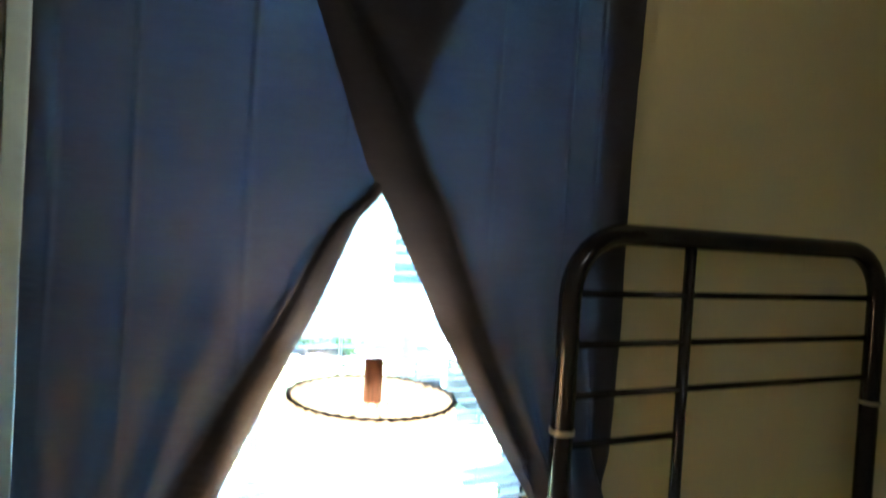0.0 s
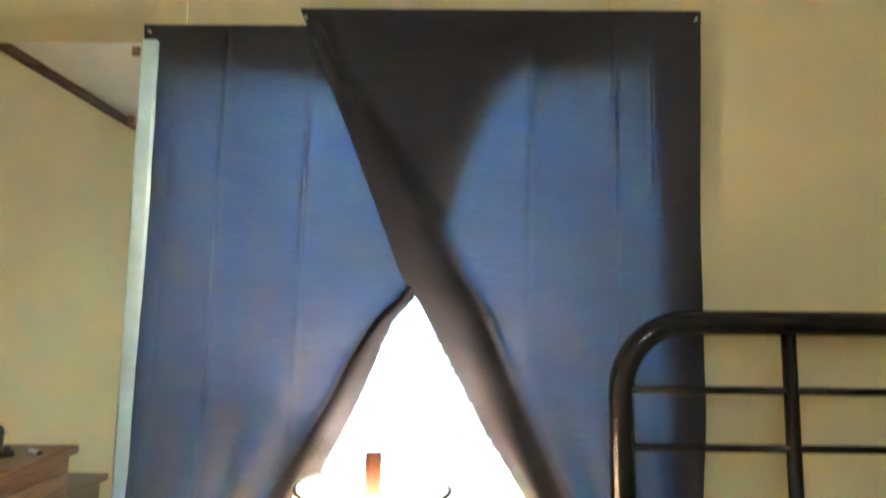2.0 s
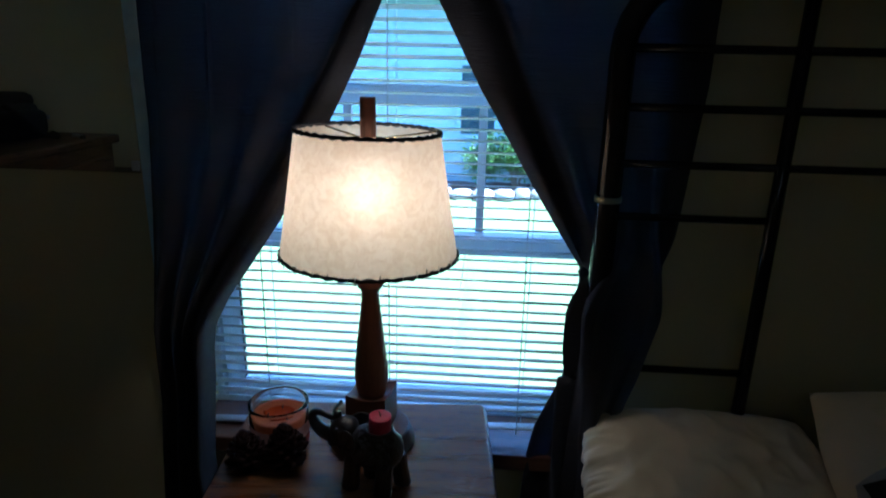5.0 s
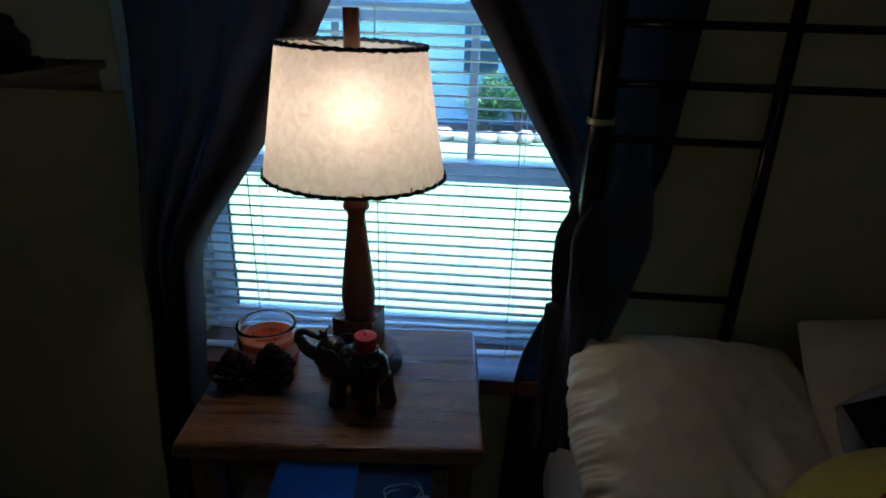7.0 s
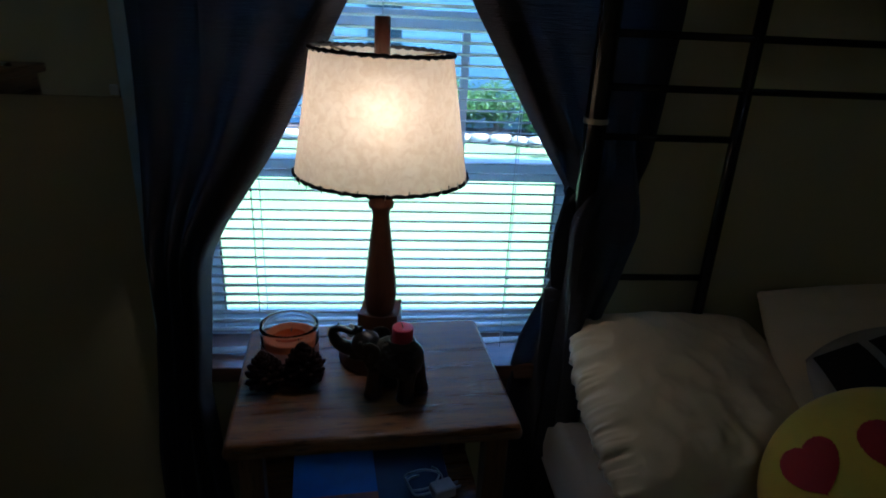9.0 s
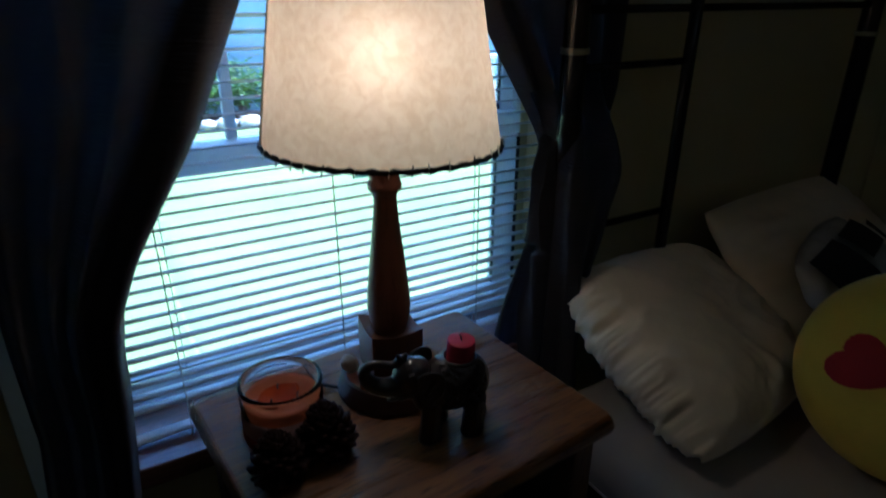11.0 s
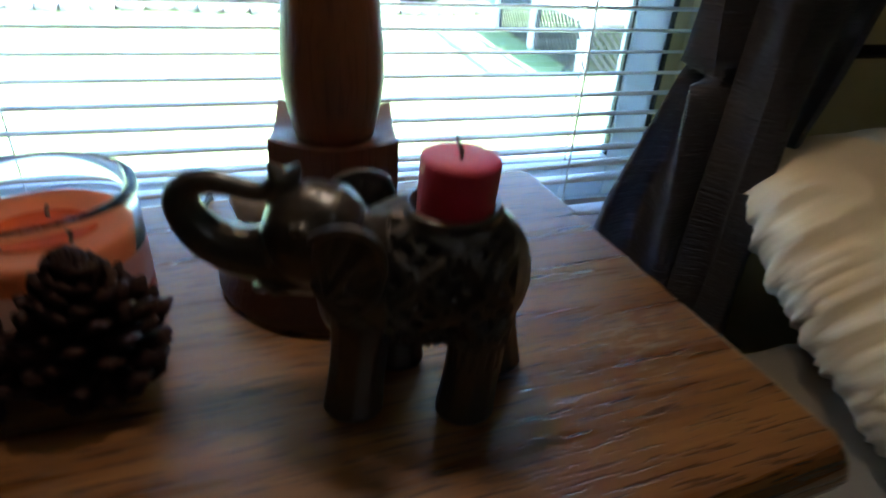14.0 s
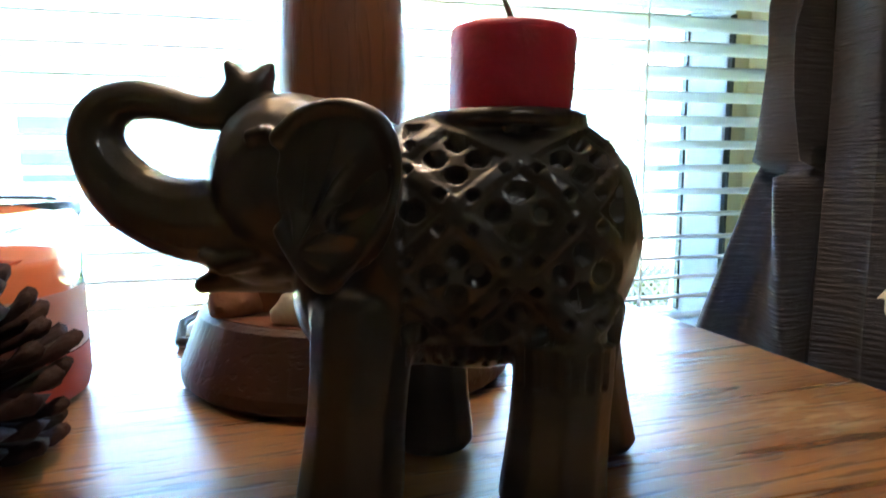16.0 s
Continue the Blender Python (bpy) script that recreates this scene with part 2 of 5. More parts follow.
M["votive"] = surf("crimson_votive_wax", (0.54, 0.022, 0.062), (0.47, 0.018, 0.052), rough=0.42, scale=40, fine=0.08, bump=0.2, bump_scale=240)
M["wick"] = surf("wick_cotton", (0.30, 0.25, 0.20), (0.10, 0.08, 0.07), rough=0.9, scale=120)
M["cone"] = surf("pinecone_scale", (0.037, 0.017, 0.0145), (0.018, 0.0085, 0.0075), rough=0.7, scale=90, bump=0.6, bump_scale=400, fine=0.3, per_object=0.5, spec=0.2)
M["cone_core"] = surf("pinecone_core", (0.03, 0.017, 0.012), rough=0.9, scale=60, bump=0.6)
M["elephant"] = surf("glazed_brown_ceramic", (0.029, 0.0235, 0.021), (0.020, 0.0165, 0.0145), rough=0.34, scale=35, bump=0.10, bump_scale=260, fine=0.12, coat=0.45)
M["stone_white"] = surf("white_quartz", (0.62, 0.57, 0.50), (0.48, 0.43, 0.37), rough=0.5, scale=60, bump=0.4, bump_scale=200)
M["stone_rose"] = surf("rose_stone", (0.36, 0.19, 0.13), (0.26, 0.12, 0.08), rough=0.5, scale=60, bump=0.4, bump_scale=200)
M["sheet"] = surf("cream_bed_sheet", (0.38, 0.33, 0.27), (0.33, 0.29, 0.235), rough=0.85, scale=6, bump=0.25, bump_scale=700, fine=0.06, sheen=0.2)
M["pillow"] = surf("cream_satin_pillowcase", (0.80, 0.69, 0.49), (0.73, 0.63, 0.44), rough=0.5, scale=7, bump=0.15, bump_scale=600, fine=0.05, sheen=0.3)
M["pillow_grey"] = surf("grey_pillowcase", (0.42, 0.39, 0.35), (0.36, 0.33, 0.30), rough=0.85, scale=8, bump=0.2, bump_scale=600)
M["black_cloth"] = surf("black_print_cloth", (0.012, 0.012, 0.013), rough=0.85, scale=20, bump=0.2, bump_scale=600)
M["yellow_plush"] = surf("yellow_plush", (0.74, 0.56, 0.035), (0.66, 0.48, 0.03), rough=0.95, scale=14, bump=0.6, bump_scale=650, fine=0.12, sheen=0.4)
M["red_plush"] = surf("red_plush", (0.42, 0.02, 0.02), (0.35, 0.015, 0.015), rough=0.95, scale=20, bump=0.6, bump_scale=650, sheen=0.3)
M["brown_plush"] = surf("dark_brown_plush", (0.045, 0.022, 0.014), rough=0.95, scale=20, bump=0.6, bump_scale=650)
M["blue_card"] = surf("blue_printed_card", (0.03, 0.16, 0.58), (0.022, 0.12, 0.46), rough=0.35, scale=12)
M["navy_card"] = surf("navy_printed_card", (0.012, 0.025, 0.085), (0.01, 0.018, 0.06), rough=0.4, scale=12)
M["orange_print"] = surf("orange_brown_print", (0.46, 0.14, 0.04), (0.20, 0.07, 0.035), rough=0.35, scale=45)
M["dark_print"] = surf("dark_speckled_print", (0.45, 0.45, 0.44), (0.012, 0.016, 0.03), rough=0.35, scale=140, detail=2)
M["dark_print"].node_tree.nodes["Color Ramp"].color_ramp.elements[0].position = 0.60
M["dark_print"].node_tree.nodes["Color Ramp"].color_ramp.elements[1].position = 0.66
M["paper"] = surf("page_paper", (0.66, 0.63, 0.56), rough=0.8, scale=20)
M["white_plastic"] = surf("white_plastic", (0.72, 0.72, 0.71), rough=0.4, scale=12, fine=0.04)
M["black_plastic"] = surf("black_plastic", (0.015, 0.015, 0.015), rough=0.45, scale=20)
M["bag"] = surf("black_nylon", (0.012, 0.012, 0.013), (0.02, 0.02, 0.021), rough=0.65, scale=15, bump=0.5, bump_scale=300)
M["dresser"] = wood("medium_brown_dresser_wood", (0.13, 0.07, 0.035), (0.23, 0.13, 0.07), rough=0.45, axis=1, scale=9)
M["mirror"] = surf("mirror_silver", (0.86, 0.87, 0.86), (0.85, 0.86, 0.85), rough=0.015, metal=1.0, fine=0.0, rough_var=0.0)
M["grass"] = surf("lawn_grass", (0.135, 0.185, 0.065), (0.175, 0.215, 0.085), rough=0.9, scale=0.7, bump=1.0, bump_scale=40, fine=0.3, spec=0.2)
M["soil"] = surf("bark_mulch", (0.09, 0.055, 0.035), (0.05, 0.03, 0.02), rough=0.95, scale=6, bump=1.0, bump_scale=50, fine=0.3)
M["leaf"] = surf("shrub_leaf", (0.07, 0.13, 0.03), (0.05, 0.09, 0.025), rough=0.5, scale=20, translucent=(0.16, 0.28, 0.05, 0.35))
M["twig"] = surf("shrub_stem", (0.10, 0.07, 0.045), rough=0.9, scale=30)
M["border_stone"] = surf("pale_border_stone", (0.42, 0.37, 0.33), (0.32, 0.27, 0.25), rough=0.85, scale=8, bump=0.6, per_object=0.3)
M["siding"] = surf("blue_grey_siding", (0.24, 0.32, 0.38), (0.21, 0.29, 0.35), rough=0.6, scale=1.5, bump=0.1)
M["roofing"] = surf("grey_shingle", (0.12, 0.11, 0.105), (0.09, 0.085, 0.08), rough=0.9, scale=3, bump=0.8, bump_scale=30)
M["far_glass"] = surf("dark_window_glass", (0.03, 0.045, 0.06), rough=0.1, scale=2, fine=0.02, rough_var=0.02, spec=0.2)
M["white_rail"] = surf("white_deck_paint", (0.75, 0.75, 0.73), (0.68, 0.68, 0.66), rough=0.5, scale=5)
M["lattice"] = surf("dark_lattice_wood", (0.045, 0.04, 0.037), rough=0.8, scale=8)
M["deck"] = surf("weathered_deck_board", (0.16, 0.14, 0.12), (0.12, 0.10, 0.09), rough=0.85, scale=6, stretch=(0.2, 1, 1), bump=0.4, per_object=0.2)


# ---------------------------------------------------------------- building blocks
def finish(name, bm, material, smooth=False):
    bmesh.ops.recalc_face_normals(bm, faces=bm.faces)
    me = bpy.data.meshes.new(name)
    bm.to_mesh(me)
    bm.free()
    if smooth:
        for p in me.polygons:
            p.use_smooth = True
    me.materials.append(material)
    return me


def part(name, bm, material, parent=None, label="", smooth=False):
    ob = new(name, finish(name, bm, material, smooth))
    if parent:
        ob.parent = parent
    return tagged(ob, label)


def empty(name, m=None, label="", category="", group="", kind=""):
    ob = new(name)
    if m:
        ob.matrix_world = m
    return tagged(ob, label, category, group, kind)


def box(bm, x0, y0, z0, x1, y1, z1, bevel=0.0, m=None):
    r = bmesh.ops.create_cube(bm, size=1.0)
    vs = r["verts"]
    for v in vs:
        v.co = Vector(((x0 + x1) / 2 + v.co.x * (x1 - x0), (y0 + y1) / 2 + v.co.y * (y1 - y0), (z0 + z1) / 2 + v.co.z * (z1 - z0)))
    if bevel:
        es = list({e for v in vs for e in v.link_edges})
        out = bmesh.ops.bevel(bm, geom=es, offset=bevel, segments=2, affect="EDGES", profile=0.5)
        vs = list({v for f in out["faces"] for v in f.verts} | {v for v in vs if v.is_valid})
    if m:
        for v in vs:
            v.co = m @ v.co
    return vs


def one_box(x0, y0, z0, x1, y1, z1, bevel=0.0):
    bm = bmesh.new()
    box(bm, x0, y0, z0, x1, y1, z1, bevel)
    return bm


def turned(profile, n=40, centre=(0, 0, 0), caps=True):
    """A lathe-turned solid from (radius, height) pairs."""
    bm = bmesh.new()
    rings = []
    for r, z in profile:
        rings.append([bm.verts.new((centre[0] + r * math.cos(2 * math.pi * i / n), centre[1] + r * math.sin(2 * math.pi * i / n), centre[2] + z)) for i in range(n)])
    for a, b in zip(rings, rings[1:]):
        for i in range(n):
            bm.faces.new((a[i], a[(i + 1) % n], b[(i + 1) % n], b[i]))
    if caps:
        bm.faces.new(list(reversed(rings[0])))
        bm.faces.new(rings[-1])
    return bm


def tube(points, radius, n=12, closed=False, bm=None):
    """A round tube along points; radius may be a number or one for each point."""
    bm = bm or bmesh.new()
    pts = [Vector(p) for p in points]
    rads = radius if isinstance(radius, (list, tuple)) else [radius] * len(pts)
    rings, up = [], Vector((0.13, 0.21, 0.97))
    for i, p in enumerate(pts):
        a = pts[i - 1] if (i or closed) else p
        b = pts[(i + 1) % len(pts)] if (i < len(pts) - 1 or closed) else p
        d = (b - a).normalized()
        s = d.cross(up)
        s = s.normalized() if s.length > 0.05 else d.cross(Vector((1, 0, 0))).normalized()
        t = s.cross(d)
        up = t
        rings.append([bm.verts.new(p + rads[i] * (math.cos(2 * math.pi * k / n) * s + math.sin(2 * math.pi * k / n) * t)) for k in range(n)])
    pairs = list(zip(rings, rings[1:])) + ([(rings[-1], rings[0])] if closed else [])
    for a, b in pairs:
        for k in range(n):
            bm.faces.new((a[k], a[(k + 1) % n], b[(k + 1) % n], b[k]))
    if not closed:
        bm.faces.new(list(reversed(rings[0])))
        bm.faces.new(rings[-1])
    return bm


def lerp_table(table, z):
    """Piecewise linear look-up in a list of (z, value), z falling."""
    if z >= table[0][0]:
        return table[0][1]
    for (za, a), (zb, b) in zip(table, table[1:]):
        if z >= zb:
            k = (za - z) / (za - zb)
            return a + (b - a) * k
    return table[-1][1]


# ---------------------------------------------------------------- room shell
LEFT, RIGHT, BACK, CEIL = -1.27, 2.1, -2.7, 2.2
OX0, OX1, OZ0, OZ1 = -0.42, 0.472, 0.43, 1.842
THICK = 0.2


def shell():
    bm = bmesh.new()
    for b in ((LEFT - 0.12, 0, -0.1, OX0, THICK, CEIL), (OX1, 0, -0.1, RIGHT + 0.12, THICK, CEIL), (OX0, 0, -0.1, OX1, THICK, OZ0), (OX0, 0, OZ1, OX1, THICK, CEIL)):
        box(bm, *b)
    tagged(part("wall_north", bm, M["wall"]), "pale yellow panelled wall round the window", "wall", kind="structure")
    tagged(part("wall_west", one_box(LEFT - 0.12, BACK, -0.1, LEFT, 0, CEIL), M["wall"]), "pale yellow panelled side wall", "wall", kind="structure")
    tagged(part("wall_east", one_box(RIGHT, BACK, -0.1, RIGHT + 0.12, 0, CEIL), M["wall"]), "pale yellow panelled wall beyond the bed", "wall", kind="structure")
    tagged(part("wall_south", one_box(LEFT - 0.12, BACK - 0.12, -0.1, RIGHT + 0.12, BACK, CEIL), M["wall"]), "pale yellow panelled back wall", "wall", kind="structure")
    tagged(part("floor", one_box(LEFT, BACK, -0.1, RIGHT, 0, 0), M["carpet"]), "worn beige carpet floor", "floor", kind="structure")
    tagged(part("ceiling", one_box(LEFT - 0.12, BACK - 0.12, CEIL, RIGHT + 0.12, 0.3, CEIL + 0.1), M["ceiling"]), "off-white textured ceiling panels", "ceiling", kind="structure")
    # brown cove strip along the side wall, under the ceiling
    tagged(part("trim", one_box(LEFT, BACK, CEIL - 0.035, LEFT + 0.018, -0.001, CEIL - 0.002, 0.003), M["brown_trim"]), "dark brown wooden strip under the ceiling", "trim", kind="structure")
    # panel battens
    for x in (-0.415, 0.43, 1.62):
        tagged(part("batten", one_box(x - 0.03, -0.004, OZ1 + 0.06 if x < 1 else 0.0, x + 0.03, 0.0005, CEIL, 0.0015), M["wall"]), "flat yellow batten over a wall panel joint", "batten", "wall battens", "structure")
    tagged(part("trim", one_box(-0.459, -0.016, 0.0, -0.433, 0.0, 1.872, 0.002), M["trim"]), "white upright trim strip beside the mirror, tinted as window-lit", "trim", kind="structure")


def window():
    w = empty("window_1", None, "white vinyl sash window with divided upper light", "window", kind="structure")
    y0, y1 = 0.12, THICK - 0.002
    bm = bmesh.new()
    for b in ((OX0, y0, OZ0, -0.402, y1, OZ1), (0.438, y0 + 0.02, OZ0, 0.450, y1, OZ1), (-0.402, y0, OZ0, 0.438, y1, OZ0 + 0.028), (-0.402, y0, OZ1 - 0.014, 0.438, y1, OZ1)):
        box(bm, *b, 0.004)
    part("window_frame", bm, M["vinyl"], w)
    bm = bmesh.new()
    for b in ((-0.4015, 0.135, 0.459, -0.358, 0.16, 0.838), (0.392, 0.135, 0.459, 0.437, 0.16, 0.838), (-0.358, 0.135, 0.459, 0.392, 0.16, 0.515)):
        box(bm, *b, 0.003)
    part("lower_sash", bm, M["vinyl"], w)
    part("jamb_liner", one_box(0.4505, 0.145, OZ0, OX1, y1, OZ1), M["wall"], w, "pale yellow painted reveal")
    part("meeting_rail", one_box(-0.4015, 0.13, 0.838, 0.437, 0.18, 0.881, 0.003), M["vinyl"], w)
    part("cross_bar", one_box(-0.4015, 0.153, 1.145, 0.437, 0.175, 1.185, 0.003), M["vinyl"], w)
    for x in (-0.107, 0.172):
        part("glazing_bar", one_box(x - 0.0085, 0.157, 0.882, x + 0.0085, 0.173, 1.144, 0.002), M["vinyl"], w)
    bm = bmesh.new()
    for b in ((-0.4015, 0.153, 0.882, -0.374, 0.175, 1.144), (0.408, 0.153, 0.882, 0.437, 0.175, 1.144), (-0.4015, 0.153, 1.186, -0.374, 0.175, 1.826), (0.408, 0.153, 1.186, 0.437, 0.175, 1.826)):
        box(bm, *b, 0.003)
    part("upper_stile", bm, M["vinyl"], w)
    for b in ((-0.357, 0.146, 0.516, 0.391, 0.149, 0.837), (-0.373, 0.164, 0.882, 0.407, 0.167, 1.144), (-0.373, 0.164, 1.186, 0.407, 0.167, 1.827)):
        p = part("pane", one_box(*b), M["pane"], w, "clear window glass")
        p.visible_shadow = False
    for b in ((-0.3575, 0.138, 0.516, -0.355, 0.1455, 0.837), (0.389, 0.138, 0.516, 0.3915, 0.1455, 0.837), (0.4372, 0.128, 0.46, 0.4405, 0.1345, 0.837), (-0.3735, 0.157, 0.883, -0.371, 0.1635, 1.143), (0.405, 0.157, 0.883, 0.4075, 0.1635, 1.143)):
        part("gasket", one_box(*b), M["black_plastic"], w, "black rubber glazing gasket")
    tagged(part("window_sill", one_box(OX0 + 0.001, -0.030, 0.4305, OX1 - 0.001, 0.1195, 0.4655, 0.003), M["sill"]), "reddish brown wooden window sill board", "sill", kind="structure")


def blind():
    """Mini blind with loose lower slats that hang askew."""
    b = empty("venetian_blind", None, "white mini blind, lowered, lowest slats askew", "blind")
    part("head_rail", one_box(-0.408, 0.014, 1.812, 0.428, 0.042, 1.838, 0.003), M["vinyl"], b)
    n, half = 64, 0.418
    bm = bmesh.new()
    prof = []
    for k in range(5):
        a = (k / 4 - 0.5)
        prof.append((a * 0.025, 0.0022 * (1 - 4 * a * a)))
    rows = [[bm.verts.new((x, y, z)) for y, z in prof] + [bm.verts.new((x, y, z - 0.0009)) for y, z in reversed(prof)] for x in (-half, half)]
    m = len(rows[0])
    for i in range(m):
        bm.faces.new((rows[0][i], rows[0][(i + 1) % m], rows[1][(i + 1) % m], rows[1][i]))
    bm.faces.new(rows[0]), bm.faces.new(list(reversed(rows[1])))
    me = finish("slat", bm, M["slat"], True)
    rng = random.Random(4)
    z = 1.797
    for i in range(n):
        low = max(0.0, (0.60 - z) / 0.11)
        zl, zr = z - 0.004 * low, z + 0.020 * low
        o = new("slat", me)
        o.parent = b
        o.matrix_basis = pose(0.01 + rng.uniform(-0.001, 0.001), 0.028, (zl + zr) / 2, -12.5 + rng.uniform(-2, 2) + 11 * min(low, 1), -math.degrees(math.atan2(zr - zl, 0.825)), 0)
        z -= 0.0208
        if z < 0.498:
            break
    part("bottom_rail", bmesh.new(), M["vinyl"], b).data = finish("bottom_rail", one_box(-half, -0.012, -0.006, half, 0.012, 0.006, 0.003), M["vinyl"])
    b.children[-1].matrix_basis = pose(0.01, 0.028, 0.4885, 0, -2.1, 0)
    for x, zb in ((-0.255, 0.455), (0.0, 0.47), (0.265, 0.487)):
        part("ladder_cord", tube([(x, 0.0135, 1.812), (x, 0.0135, 1.1), (x + 0.002, 0.0135, zb)], 0.0011, 6), M["cord"], b)
        part("lift_cord", tube([(x + 0.012, 0.043, 1.812), (x + 0.012, 0.043, zb)], 0.0008, 6), M["cord"], b)


# ---------------------------------------------------------------- curtains
def sheet_mesh(rows, bm):
    vs = [[bm.verts.new(p) for p in r] for r in rows]
    for a, b in zip(vs, vs[1:]):
        for i in range(len(a) - 1):
            bm.faces.new((a[i], a[i + 1], b[i + 1], b[i]))


def ease(x):
    x = min(1.0, max(0.0, x))
    return x * x * (3 - 2 * x)


def curtain(label, outer, inner, base, pleats, full, fold, creases, seed, bottom, bundle=None):
    """A hanging cloth between an outer and an inner edge. bundle: the plan of its gathered lower part, as (u, x, y), where x below zero counts from the outer edge."""
    top = outer[0][0]
    c = empty("curtain", None, label, "curtain", "window curtains")
    nz, nu = 150, 260

    def at(u, z):
        xo, xi = lerp_table(outer, z), lerp_table(inner, z)
        w = abs(xi - xo)
        gather = max(0.0, 1 - w / full)
        amp = 0.036 * max(0.0, gather - 0.42) + 0.0012
        ph = noise.noise((u * 2.0, z * 1.3, seed)) * 1.6
        wave = math.sin(2 * math.pi * pleats * u + ph + seed) * amp
        wave += noise.noise((u * 4, z * 1.6, seed + 9)) * (0.0018 + 0.010 * gather)
        crumple = noise.noise((u * 9 + z * 5, z * 13, seed + 3)) * 0.0022
        # short slanting wrinkles
        wr = noise.noise((u * 5 + z * 7, z * 16 - u * 9, seed + 21))
        crumple -= 0.0030 * max(0.0, wr - 0.25) * ease((1.75 - z) / 0.5)
        x = xo + (xi - xo) * u + noise.noise((u * 3, z * 2.2, seed + 5)) * 0.012 * gather
        y = lerp_table(base, z) - amp + wave + crumple
        # standing creases left from the packet
        for x0, x1, z1, rise in creases:
            k = min(1.0, (top - z) / (top - z1))
            y -= rise * (1 - k ** 4) * math.exp(-((x - x0 - (x1 - x0) * k + 0.003 * noise.noise((z * 4, x0 * 9, seed))) / 0.0042) ** 2)
        edge = min(1.0, (top - z) / 0.06)
        p = Vector((x, min(-0.003, lerp_table(base, z) * (1 - edge) + y * edge), z))
        if bundle:
            k = ease((0.965 - z) / 0.17)
            if k:
                q = [(1.0, Vector((xi, -0.012, z)))] + [(b[0], Vector((b[1] if b[1] > 0 else xo + b[1], b[2], z))) for b in bundle]
                for (ua, pa), (ub, pb) in zip(q, q[1:]):
                    if ua >= u >= ub:
                        f = (ua - u) / (ua - ub)
                        break
                g = pa.lerp(pb, ease(f) * 0.45 + f * 0.55)
                side = Vector((pb.y - pa.y, pa.x - pb.x, 0)).normalized()
                if side.y > 0:
                    side = -side
                # folds that fan out downwards
                ridge = math.sin(2 * math.pi * (3.1 * u - 1.1 * (z - 0.6)) + 0.3)
                tuck = (0.021 * ridge if u > 0.6 else 0.015 * (0.35 + 0.65 * ridge)) * min(1, (1 - u) / 0.08)
                tuck += 0.004 * math.sin(2 * math.pi * (5.2 * u + 0.8 * z)) * min(1, (1 - u) / 0.1)
                lump = 0.016 * math.exp(-((z - 0.545 - 0.10 * (u - 0.3)) / 0.020) ** 2) * math.exp(-((u - 0.28) / 0.13) ** 2)
                g = g + side * (tuck + lump) + side * crumple
                p = p.lerp(g, k)
        return p

    bm = bmesh.new()
    sheet_mesh([[at(k / nu, top - (top - bottom) * j / nz) for k in range(nu + 1)] for j in range(nz + 1)], bm)
    part("cloth", bm, M["curtain"], c, smooth=True)
    # inner edge turned back over itself
    bm = bmesh.new()
    rows = []
    stop = 0.95 if bundle else bottom
    for j in range(nz + 1):
        z = top - 0.03 - (top - stop - 0.03) * j / nz
        wid = lerp_table(fold, z)
        xo, xi = lerp_table(outer, z), lerp_table(inner, z)
        du = min(0.6, wid / max(0.05, abs(xi - xo)))
        row = []
        for k in range(15):
            f = k / 14
            p = at(1 - du * f, z)
            roll = math.sin(math.pi * min(1.0, f * 1.15)) ** 0.7
            p.y -= 0.002 + (0.005 * f + 0.012 * roll) * min(1, wid / 0.04)
            row.append(p)
        rows.append(row)
    sheet_mesh(rows, bm)
    part("turned_edge", bm, M["curtain"], c, smooth=True)
    # top hem
    bm = bmesh.new()
    sheet_mesh([[at(k / nu, top - 0.0 - 0.028 * j / 4) + Vector((0, -0.0025, 0)) for k in range(nu + 1)] for j in range(5)], bm)
    part("top_hem", bm, M["curtain"], c, smooth=True)
    return c


def pin(x, z, y=-0.016):
    p = empty("push_pin", pose(x, y, z), "small steel push pin holding the curtain", "push pin", "curtain pins")
    part("head", turned([(0.0026, 0.0), (0.0025, 0.0035), (0.0016, 0.0045)], 14), M["chrome"], p).matrix_basis = pose(0, 0, 0, 90)
    part("shaft", turned([(0.0007, 0), (0.0007, 0.014)], 6), M["chrome"], p).matrix_basis = pose(0, 0.0, 0, -90)


